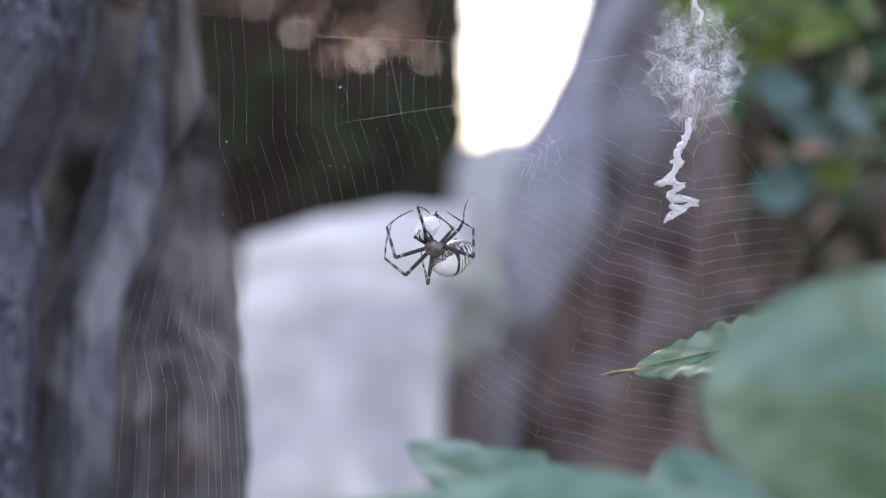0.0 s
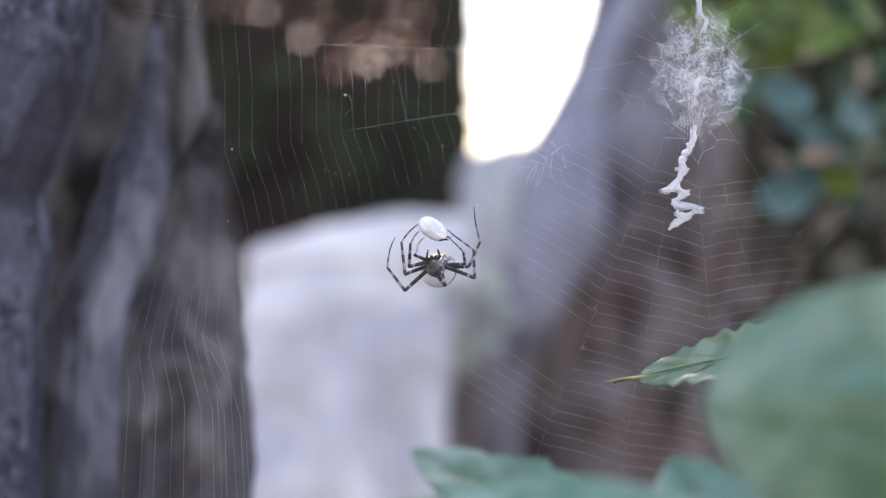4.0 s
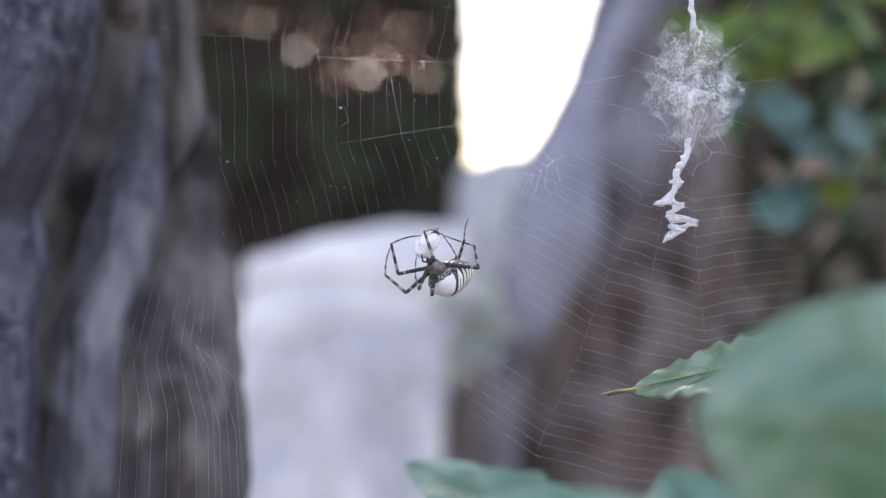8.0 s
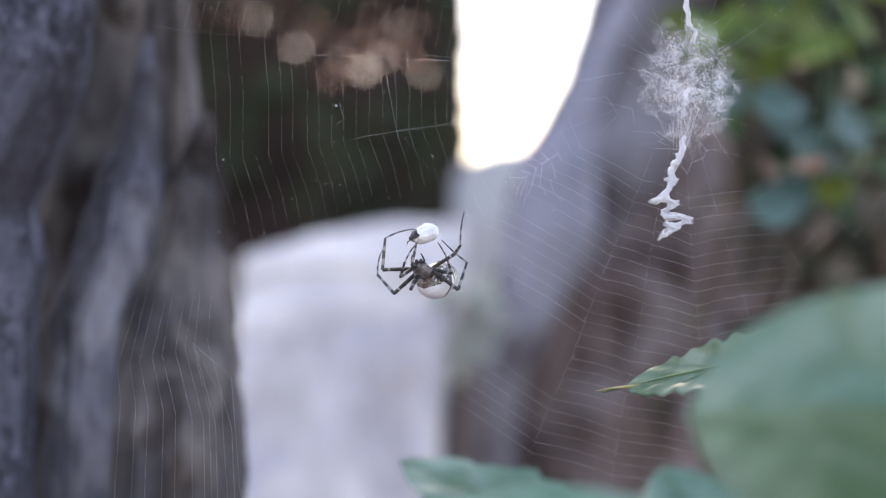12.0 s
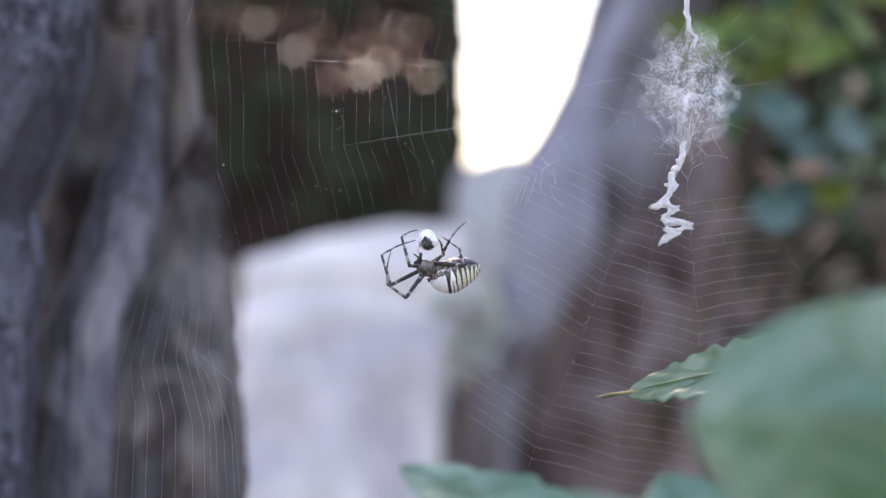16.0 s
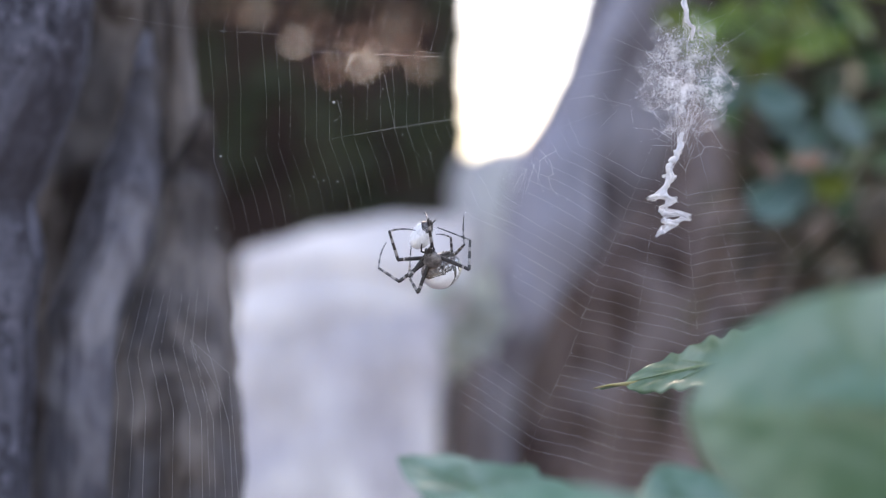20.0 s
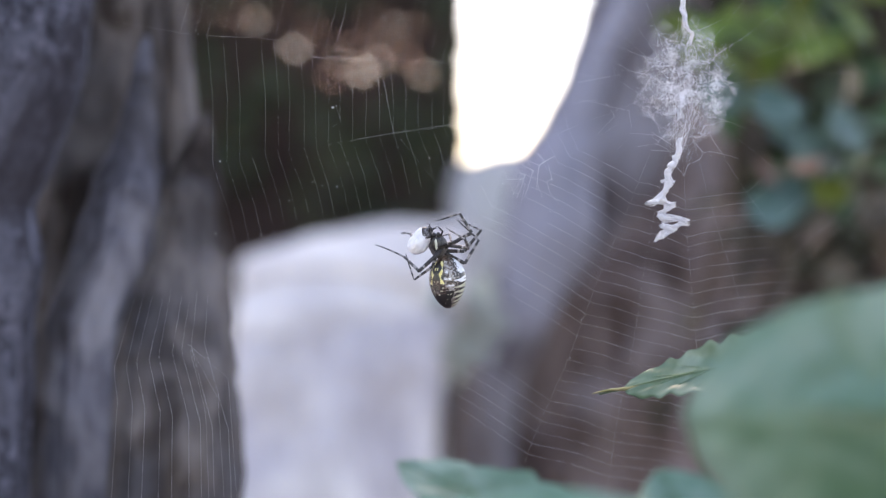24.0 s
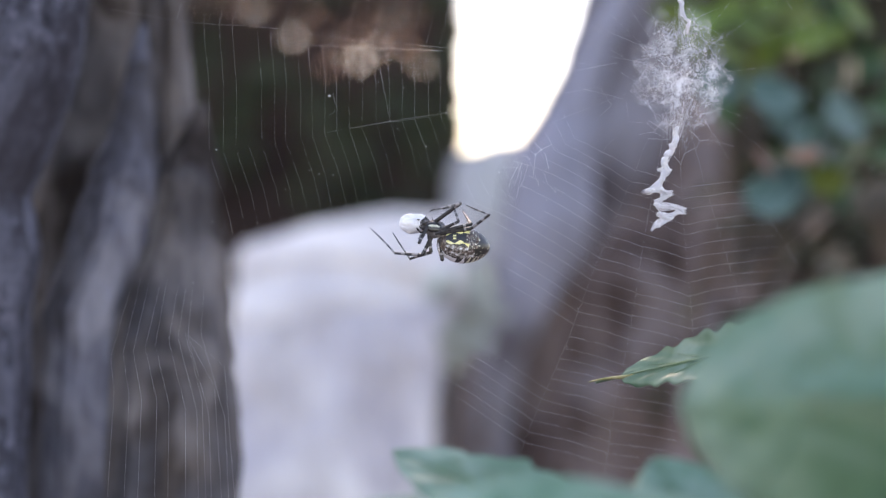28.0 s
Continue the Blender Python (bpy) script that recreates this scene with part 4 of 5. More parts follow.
    # points of the sheet drawn out along the threads that moor it
    for u, v, du, dv in ((372, 376, -62, 26), (376, 345, -60, 12), (388, 330, -70, 38), (386, 296, -52, 34), (392, 262, -40, 46), (382, 238, -36, 2), (395, 222, -34, -6), (492, 232, 24, -34), (506, 205, 34, -10), (520, 262, 40, -16), (530, 330, 60, 6), (520, 392, 46, 30), (470, 424, 46, 20), (405, 418, -30, 22)):
        n = math.hypot(du, dv)
        for j in range(4):
            # each strand starts out along the sheet's edge and bends in to the point
            f = rnd.uniform(-1, 1)
            a, b = -du * 0.5 - dv / n * 16 * f, -dv * 0.5 + du / n * 16 * f
            e = rnd.uniform(-0.1, 0.15)
            s.tube([on_web(u + a, v + b), on_web(u + a * 0.3 + dv * 0.02, v + b * 0.3), on_web(u + du * e, v + dv * e)], [0.03 * STEP, 0.06 * STEP, 0.09 * STEP], 3, False)
        s.tube([on_web(u, v), on_web(u + du, v + dv)], [0.09 * STEP, 0.05 * STEP], 3, False)
    g = Shape()
    rows = []
    for i in range(17):
        row = []
        for k in range(145):
            w = 2 * math.pi * k / 144
            r = reach(w) * 1.04 * i / 16 * STEP
            x, z = r * math.cos(w), r * math.sin(w)
            if z < -0.006:
                x *= max(0.3, 1 + (z + 0.006) * 75)
            row.append(Vector((x, 6e-4 * noise.noise((x * 300, z * 300, 2)), z)))
        rows.append(row)
    g.sheet(rows)
    part("silk_veil", g, VEIL, root, "gauzy white silk veil", m=Matrix.Translation(on_web(446, 322, 3e-4)))
    tagged(part("tangled_sheet", s, MAT_SILK, root, "loose tangled veil of white silk"), kind="stuff")


orb_web()


# ---- the spider and its prey ----
CARAPACE = material("silver_grey_hair", ((0.040, 0.035, 0.033), (0.130, 0.119, 0.115), (0.302, 0.281, 0.274)), 700, 0.5, 0.2, spec=0.4)
BLACK = material("black_cuticle", ((0.006, 0.005, 0.005), (0.012, 0.011, 0.011), (0.03, 0.027, 0.025)), 1500, 0.3, 0.3, spec=0.7)
WHITE = material("silver_white_hair", ((0.62, 0.63, 0.66), (0.74, 0.75, 0.78), (0.83, 0.84, 0.86)), 420, 0.4, 0.15, spec=0.4)
CREAM = material("cream_band", ((0.45, 0.46, 0.36), (0.62, 0.62, 0.48), (0.74, 0.73, 0.62)), 1200, 0.45, 0.2)
YELLOW = material("yellow_mark", ((0.66, 0.56, 0.18), (0.80, 0.72, 0.32), (0.86, 0.82, 0.52)), 1200, 0.45, 0.2)
BROWN = material("brown_speckle", ((0.02, 0.013, 0.01), (0.08, 0.05, 0.038), (0.36, 0.29, 0.24)), 1900, 0.32, 0.3, spec=0.7)
SILVER = material("marbled_silver", ((0.14, 0.125, 0.115), (0.34, 0.32, 0.30), (0.56, 0.54, 0.52)), 1300, 0.4, 0.3, spec=0.5)
OLIVE = material("olive_line", ((0.05, 0.055, 0.035), (0.12, 0.125, 0.08)), 1200, 0.45, 0.2)
LEG_GREY = material("leg_grey", ((0.014, 0.013, 0.013), (0.035, 0.032, 0.032), (0.075, 0.068, 0.068)), 1500, 0.5, 0.3)
LEG_PALE = material("leg_pale_ring", ((0.22, 0.205, 0.2), (0.38, 0.36, 0.35)), 1500, 0.5, 0.2)
WRAP = material("wrapped_silk", ((0.68, 0.68, 0.71), (0.84, 0.84, 0.87), (0.94, 0.94, 0.95)), 420, 0.45, 0.8, (0.3, 1, 1), sss=0.1, fine=4)

THIN_WRAP = material("thin_silk_over_dark_body", ((0.015, 0.013, 0.012), (0.05, 0.045, 0.045), (0.34, 0.33, 0.34)), 600, 0.4, 0.6, (0.4, 1, 1), fine=4)


def vec(p, depth=0.0):
    """A place near the spider: steps to the right and up, and towards the viewer."""
    return Vector((p[0] * STEP, -depth * STEP, p[1] * STEP))


def side(d):
    """A direction given as right, up, towards the viewer."""
    return Vector((d[0], -d[2], d[1])).normalized()


def turned(x, z):
    """The turn that lays a part's length along x and its back towards z."""
    x = side(x)
    z = side(z)
    z = (z - x * x.dot(z)).normalized()
    return Matrix((x, z.cross(x), z)).transposed().to_quaternion()


def ovoid(length, width, height, seg=72, rings=64, blunt=0.8, paint=None, hump=0.0, wob=0.015, full=0.62):
    """An egg-shaped body along +x from tail end to front, painted face by face where paint is given."""
    s = Shape()
    rows = []
    for i in range(rings + 1):
        t = i / rings
        r = math.sin(math.pi * t ** blunt) ** full if 0 < t < 1 else 0.002
        row = []
        for k in range(seg + 1):
            w = 2 * math.pi * k / seg
            n = 1 + wob * noise.noise((t * 5, math.cos(w) * 2, math.sin(w) * 2))
            z = math.cos(w) * height / 2 * r
            if z > 0:
                z *= 1 + hump * math.sin(math.pi * min(1, t * 1.6))
            row.append(Vector(((t - 0.5) * length, math.sin(w) * width / 2 * r * n, z * n)) * STEP)
        rows.append(row)
    s.sheet(rows)
    picks = []
    if paint:
        for i in range(rings):
            for k in range(seg):
                a = (k + 0.5) / seg * 2 * math.pi
                picks.append(paint((i + 0.5) / rings, a if a < math.pi else a - 2 * math.pi))
    return s, picks


PALE_BANDS = ((0.438, 0.050), (0.555, 0.038), (0.655, 0.033), (0.745, 0.029), (0.825, 0.025), (0.895, 0.020), (0.953, 0.014))


def abdomen_paint(t, a):
    """Markings: silver front, pale cross bands over the back that end as wedges on dark flanks, speckled sides, dark belly with two yellow stripes."""
    b = abs(a)
    q = t + 0.022 * noise.noise((t * 7, a * 2.0, 3)) + 0.008 * noise.noise((t * 30, a * 9, 1)) + 0.045 * math.cos(a * 1.3)
    side_line = 2.08 + 0.16 * noise.noise((t * 10, a * 3, 8))
    if b < side_line:
        if q < 0.325 - 0.05 * max(0.0, b - 1.3) and b < 1.72 + 0.2 * noise.noise((t * 20, a * 6, 12)):
            return 0
        for n, (c, half) in enumerate(PALE_BANDS):
            h = half * (1 if b < 1.2 else max(0.0, 1 - ((b - 1.2) / 0.92) ** 1.6))
            if abs(q - c) < h:
                if n == 0 and abs(q - c) < 0.010 and b < 1.3:
                    return 5
                return 0 if n < 1 else 2
        if b > 1.72:
            g = noise.noise((t * 30, a * 10, 9)) + (b - 2.0)
            return 6 if g > 0.1 else 4 if g > -0.05 else 1
        return 1
    if t < 0.10:
        return 4
    stripe = 2.80 + 0.06 * math.sin(t * 21)
    if 0.10 < t < 0.53 and abs(b - stripe) < 0.068 + 0.04 * math.sin(t * 33 + a):
        return 3
    if 3.0 < b < 3.09 and 0.22 < t < 0.27:
        return 3
    if 0.46 < t < 0.72 and b > 2.6:
        g = noise.noise((t * 34, a * 11, 2))
        return 2 if g > 0.36 else 4 if g > -0.2 else 1
    if b < 2.66 and t < 0.66:
        g = noise.noise((t * 15, a * 5, 7)) + 0.4 * noise.noise((t * 40, a * 13, 4))
        return 0 if g > 0.42 else 6 if g > 0.02 else 4 if g > -0.3 else 1
    if t > 0.62 and noise.noise((t * 24, a * 7, 7)) > 0.5:
        return 2
    return 1


def painted(name, shape_picks, mats, parent, label=""):
    s, picks = shape_picks
    ob = part(name, s, mats, parent, label)
    if picks:
        ob.data.polygons.foreach_set("material_index", picks)
    return ob


def leg_piece(length, r0, r1, bands, seg=10, rings=28, knee=0.0, bow=0.0):
    """One stiff length of a leg along +x, ringed dark and pale."""
    s = Shape()
    pts, rs = [], []
    for i in range(rings + 1):
        t = i / rings
        r = r0 + (r1 - r0) * t
        r *= 1 + 0.10 * math.sin(math.pi * t) + knee * math.exp(-((t - 1) / 0.12) ** 2)
        pts.append(Vector((length * t, 0, bow * length * math.sin(math.pi * t))) * STEP)
        rs.append(r * STEP)
    s.tube(pts, rs, seg)
    picks = []
    for i in range(rings):
        t = (i + 0.5) / rings
        c = 0
        for lo, hi, m in bands:
            if lo <= t < hi:
                c = m
        picks += [c] * seg
    picks += [0, 1]
    # bristles
    for i in range(int(length / 2)):
        t = random.Random(i * 7 + int(length)).uniform(0.08, 0.98)
        w = i * 2.4
        d = Vector((0.55, math.cos(w), math.sin(w))).normalized()
        p = Vector((length * t, 0, bow * length * math.sin(math.pi * t))) * STEP
        r = (r0 + (r1 - r0) * t) * STEP
        s.tube([p + d * r * 0.8, p + d * (r + 2.2 * STEP)], [0.16 * STEP, 0.05 * STEP], 3, False)
        picks += [1] * 3
    return s, picks


LEG_SIZE = {"a": (64, 62, 76), "b": (62, 56, 66), "c": (62, 40, 44), "d": (66, 54, 62), "e": (56, 48, 64), "f": (50, 52, 56), "g": (50, 40, 48), "i": (44, 36, 44)}
LEG_DEPTH = {"a": (1, -1, -1), "b": (1, 1, -1), "c": (1, -1, -1), "d": (1, -1, -1), "e": (-1, 1, -1), "f": (1, 1, -1), "g": (1, -1, -1), "i": (-1, 1, 1)}
HIP = {"a": (-6, 10, -5), "b": (2, 11, -5), "c": (-7, 6, -5), "f": (14, 6, -4), "d": (0, -11, -5), "e": (-8, -10, -5), "i": (-2, -9, -6), "g": (11, 8, -6)}

spider = thing("spider", "black, white and yellow orb-weaving spider with banded legs", "spider", pose(*at(-9, -9, WEB)))
LEG_MATS = (LEG_GREY, BLACK, LEG_PALE)


def make_spider():
    made = {}
    head = painted("cephalothorax", ovoid(45, 34, 21, 48, 36, 0.9, None, 0.1, 0.10), (CARAPACE,), spider, "silver-grey haired carapace")
    made["head"] = head
    s = Shape()
    s.ball((3 * STEP, 0, -8 * STEP), 15 * STEP, 11 * STEP, 5 * STEP, 14, 8)
    part("sternum", s, BLACK, head, "dark underside plate")
    s = Shape()
    s.ball((3 * STEP, 0, -11.4 * STEP), 11 * STEP, 3.2 * STEP, 2.4 * STEP, 12, 6)
    part("sternum_stripe", s, CREAM, head, "pale stripe of the underside")
    for k in (-1, 1):
        s = Shape()
        s.ball((20 * STEP, 4 * k * STEP, -6 * STEP), 5 * STEP, 3.6 * STEP, 6 * STEP, 10, 8)
        part("chelicera", s, LEG_GREY, head)
        s = Shape()
        s.tube([Vector(p) * STEP for p in ((17, 8 * k, -6), (25, 12 * k, -4), (31, 10 * k, -10), (34, 8 * k, -14))], [1.9 * STEP, 1.7 * STEP, 1.6 * STEP, 1.0 * STEP], 8)
        part("palp", s, LEG_GREY, head)
    for k, (y, z) in enumerate(((2, 5), (-2, 5), (4, 3.2), (-4, 3.2))):
        s = Shape()
        s.ball((19.5 * STEP, y * STEP, z * STEP), 1.3 * STEP, seg=8, rings=6)
        part("eye", s, BLACK, head)
    s = Shape()
    s.ball((-16 * STEP, 0, 3 * STEP), 9 * STEP, 8 * STEP, 5 * STEP, 12, 8)
    part("carapace_groove", s, BLACK, head, "dark hollow at the back of the carapace")
    belly = painted("abdomen", ovoid(94, 68, 60, 180, 170, 0.86, abdomen_paint, 0.08, 0.015, 0.52), (WHITE, BLACK, CREAM, YELLOW, BROWN, OLIVE, SILVER), spider, "egg-shaped abdomen, silver front, dark bands, yellow belly stripes")
    made["belly"] = belly
    s = Shape()
    for k in (-1, 1):
        s.tube([Vector(p) * STEP for p in ((15, 2.5 * k, -22), (18, 3 * k, -26), (20, 3 * k, -28.5))], [4 * STEP, 2.8 * STEP, 1.2 * STEP], 9)
    part("spinnerets", s, BROWN, belly, "brown spinnerets")
    s = Shape()
    s.tube([Vector(p) * STEP for p in ((-50, 0, -4), (-44, 0, -4))], 4 * STEP, 8)
    part("waist", s, BROWN, belly)
    for name, (l1, l2, l3) in LEG_SIZE.items():
        thin = 0.85 if name in "gi" else 1.0
        leg = painted("leg", leg_piece(l1, 3.6 * thin, 2.9 * thin, ((0.88, 1, 1), (0.80, 0.86, 2)), knee=0.18), LEG_MATS, spider)
        shin = painted("tibia", leg_piece(l2, 3.0 * thin, 2.0 * thin, ((0, 0.16, 1), (0.16, 0.36, 2), (0.34, 0.60, 1), (0.60, 0.76, 2), (0.78, 1, 1)), knee=0.1), LEG_MATS, leg, "black and pale ringed")
        foot = painted("metatarsus", leg_piece(l3, 1.7 * thin, 0.75 * thin, ((0, 0.14, 2), (0.14, 0.30, 1), (0.30, 0.42, 2), (0.42, 1, 0), (0.8, 1, 1)), bow=0.05), LEG_MATS, leg, "thin ringed foot")
        made[name] = (leg, shin, foot)
    return made


SPIDER = make_spider()

prey = thing("wrapped_prey", "insect wrapped in dense white silk, dark head showing", "prey", pose(*at(-27, 38, WEB)))


def make_prey():
    s = Shape()
    rows = []
    for i in range(61):
        t = i / 60
        r = math.sin(math.pi * t) ** 0.42 if 0 < t < 1 else 0.01
        row = []
        for k in range(73):
            w = 2 * math.pi * k / 72
            n = 1 + 0.17 * noise.noise((t * 3, math.cos(w) * 1.3, math.sin(w) * 1.3)) + 0.06 * noise.noise((t * 4, math.cos(w) * 6 + t * 9, math.sin(w) * 6))
            row.append(Vector(((t - 0.52) * 56, math.sin(w) * 19.5 * r * n * (1 - 0.16 * t), math.cos(w) * 18 * r * n * (1 - 0.16 * t))) * STEP)
        rows.append(row)
    s.sheet(rows)
    picks = []
    for i in range(60):
        for k in range(72):
            w = 2 * math.pi * (k + 0.5) / 72
            t = (i + 0.5) / 60 + 0.12 * noise.noise((i * 0.1, math.cos(w) * 1.9, math.sin(w) * 1.9)) + 0.13 * math.cos(w - 2.6)
            picks.append(1 if t > 0.84 else 0)
    painted("silk_wrap", (s, picks), (WRAP, THIN_WRAP), prey, "white silk, thin and dark near the insect's head")
    s = Shape()
    rnd = random.Random(5)
    for n in range(22):
        t0, w0 = rnd.uniform(0.06, 0.5), rnd.uniform(0, 6.28)
        pts = []
        for j in range(7):
            t, w = t0 + 0.06 * j, w0 + 0.35 * j
            r = math.sin(math.pi * min(0.97, t)) ** 0.42 * 1.045 * (1 - 0.18 * t)
            pts.append(Vector(((t - 0.52) * 54, math.sin(w) * 19.3 * r, math.cos(w) * 17.8 * r)) * STEP)
        s.tube(pts, 0.25 * STEP, 3)
    tagged(part("silk_strands", s, SILK, prey), kind="stuff")
    s = Shape()
    s.ball((25 * STEP, 1.5 * STEP, -1 * STEP), 5.5 * STEP, 6 * STEP, 4.4 * STEP, 14, 10)
    part("insect_head", s, LEG_GREY, prey, "dark head poking from the silk")
    for line in (((26, 3, 2), (33, 6, 4), (36, 4, 8)), ((26, -3, 1), (31, -7, 3), (29, -12, 4))):
        s = Shape()
        s.tube([Vector(p) * STEP for p in line], [1.5 * STEP, 1.2 * STEP, 0.6 * STEP], 6)
        part("insect_leg", s, BLACK, prey)


make_prey()

# how the body lies: head, back of the head, tail, back of the abdomen, each as right, up, towards the viewer
SIDE = ((-0.5, 0.45, 0.65), (-0.25, -0.45, 0.8), (0.70, 0.35, -0.48), (0.05, -0.8, 0.15))
FRONT = ((-0.1, 0.6, 0.75), (0, -0.7, 0.65), (0.2, 0.12, -0.95), (0.05, -0.97, 0.0))
MIX = ((-0.3, 0.5, 0.75), (-0.1, -0.6, 0.7), (0.45, 0.32, -0.75), (0.0, -0.9, 0.0))
LAT = ((-0.75, 0.3, 0.55), (-0.1, -0.6, 0.75), (0.88, 0.28, 0.05), (0.22, -0.93, -0.08))
VEN = ((-0.55, 0.45, 0.6), (-0.25, -0.5, 0.8), (0.80, 0.42, 0.30), (0.35, -0.80, -0.38))
LOW = ((0.0, 0.6, 0.75), (0, -0.6, 0.75), (-0.1, 0.1, -0.98), (0, -0.98, 0.1))
T21 = ((0.5, 0.6, 0.4), (0.2, -0.5, 0.8), (-0.92, -0.10, 0.22), (0.12, -0.72, -0.62))
T215 = ((0.55, 0.8, 0.1), (0.3, -0.3, 0.6), (-0.88, -0.42, 0.12), (0.38, -0.75, -0.35))
T235 = ((0.1, 0.95, 0.1), (0.45, 0.0, -0.85), (-0.12, -0.98, 0.0), (0.62, 0, -0.78))
T24 = ((-0.1, 0.95, 0.1), (0.3, 0.0, -0.9), (0.05, -0.98, 0.0), (0.68, 0, -0.73))
T25 = ((-0.2, 0.95, 0.1), (0.3, 0.0, -0.9), (0.12, -0.98, 0.05), (0.60, 0, -0.80))
T255 = ((-0.3, 0.9, 0.1), (0.2, 0.0, -0.9), (0.2, -0.88, 0.3), (0.3, -0.25, -0.9))
T26 = ((-0.5, 0.8, 0.1), (0.1, 0.0, -0.95), (0.35, -0.66, 0.5), (0.1, -0.55, -0.78))
T27 = ((-0.9, 0.0, 0.2), (-0.1, -0.6, -0.7), (0.74, 0.42, 0.42), (0.45, -0.8, 0.0))
T275 = ((-0.85, 0.3, 0.1), (-0.1, -0.4, -0.8), (0.85, -0.3, -0.45), (-0.3, -0.2, -0.9))
T28 = ((-0.95, 0.1, 0.1), (-0.1, -0.4, -0.9), (0.97, -0.12, -0.2), (0, -0.42, -0.9))

STANCES = []
STEPS = {name: [] for name in LEG_SIZE}


def stance(t, head, belly, lie, held, held_dir, **legs):
    """One moment of the hunt: head, abdomen and prey, and the knee, ankle and foot of each leg."""
    STANCES.append((t, head, belly, lie, held, held_dir))
    for name, pts in legs.items():
        STEPS[name].append((t, pts))


def motions():
    stance(0, (-7, 10), (28, -5), SIDE, (-18, 47), (0.6, 0.7, 0.2), a=((-63,-43),(-95,-8),(-85,52)), b=((-75,-6),(-90,48),(-45,78)), c=((-18,-53),(-23,-30),(-30,10)), d=((63,-5),(63,45),(17,75)), e=((38,45),(45,58),(54,98)), f=((-22,40),(-35,83),(-13,70)), g=((-40,30),(-33,42),(-15,55)), i=((27,45),(20,52),(0,65)))
    stance(0.5, (-5, -4), (10, -14), FRONT, (-16, 54), (0.9, -0.2, -0.2))
    stance(1, (-23, 20), (31, 2), LAT, (-14, 62), (-0.1, -0.15, 0.95), a=((-56,-41),(-91,-13),(-88,52)), b=((-99,10),(-91,67),(-33,79)), c=((-5,-41),(-9,-18),(-16,12)), d=((34,32),(41,50),(19,74)), e=((41,47),(24,72),(54,100)), f=((-46,0),(-65,60),(-33,72)), g=((-43,42),(-36,50),(-26,62)), i=((-5,26),(14,60),(-1,52)))
    stance(1.5, (-5, 7), (11, 2), MIX, (-21, 57), (0.8, 0.1, -0.3))
    stance(2, (-28, 22), (15, 2), VEN, (-18, 67), (0.8, -0.15, 0.5), a=((-58,-38),(-90,-6),(-89,54)), b=((-104,8),(-100,65),(-30,80)), c=((-30,-33),(-25,-8),(-20,12)), d=((22,-28),(32,22),(15,57)), e=((20,47),(28,70),(50,104)), f=((-52,17),(-59,47),(-32,62)), g=((-38,32),(-40,52),(-35,62)), i=((-15,32),(-12,52),(-15,57)))
    stance(2.5, (-6, 12), (29, 4), SIDE, (-22, 54), (0.5, 0.8, 0))
    stance(3, (-14, -11), (-7, -14), FRONT, (-17, 56), (0.75, -0.55, -0.3), a=((-67,-51),(-99,-11),(-87,43)), b=((-66,-22),(-73,39),(-39,69)), c=((4,-42),(-4,-9),(-9,21)), d=((56,-29),(54,21),(8,56)), e=((46,-9),(67,36),(54,103)), f=((-59,-9),(-56,31),(-42,53)), g=((-49,11),(-46,26),(-32,43)), i=((41,-4),(36,16),(11,41)))
    stance(3.5, (-20, 22), (30, 19), LAT, (-23, 59), (0.4, 0.9, 0.2))
    stance(4, (-14, -11), (-7, -14), FRONT, (-17, 56), (0.75, -0.55, -0.3), a=((-67,-51),(-99,-11),(-87,43)), b=((-66,-22),(-73,39),(-39,69)), c=((4,-42),(-4,-9),(-9,21)), d=((56,-29),(54,21),(8,56)), e=((46,-9),(67,36),(54,103)), f=((-59,-9),(-56,31),(-42,53)), g=((-49,11),(-46,26),(-32,43)), i=((41,-4),(36,16),(11,41)))
    stance(4.5, (-3, 10), (25, -5), SIDE, (-18, 53), (0.6, 0.7, 0.2), a=((-62,-38),(-95,-2),(-85,53)), b=((-70,0),(-82,53),(-30,68)), c=((-10,-37),(-12,-15),(-15,15)), d=((75,10),(65,50),(10,69)), e=((38,30),(47,60),(55,100)), f=((-7,25),(-27,85),(0,75)), g=((-33,-27),(-40,-5),(-38,35)), i=((27,-3),(35,45),(10,67)))
    stance(5, (-28, 22), (10, 0), VEN, (-18, 67), (0.8, -0.15, 0.5), a=((-58,-38),(-90,-6),(-89,54)), b=((-104,8),(-100,65),(-30,80)), c=((-30,-33),(-25,-8),(-20,12)), d=((22,-28),(32,22),(15,57)), e=((20,47),(28,70),(50,104)), f=((-52,17),(-59,47),(-32,62)), g=((-38,32),(-40,52),(-35,62)), i=((-15,32),(-12,52),(-15,57)))
    stance(5.5, (-18, -1), (14, -14), VEN, (-12, 56), (0.1, -0.3, -0.95))
    stance(6, (-4, 7), (18, -10), SIDE, (-14, 50), (0.8, 0.45, 0.3), a=((-64,-40),(-95,-6),(-85,47)), b=((-44,-25),(-84,22),(-64,64)), c=((-15,-60),(-30,-33),(-27,-3)), d=((70,-3),(68,42),(13,62)), e=((43,24),(56,47),(58,102)), f=((-7,37),(-13,72),(-25,96)), g=((-45,-8),(-42,37),(-27,22)), i=((33,25),(30,50),(13,60)))
    stance(6.5, (-24, -3), (11, -8), VEN, (-12, 57), (0.3, -0.5, -0.8))
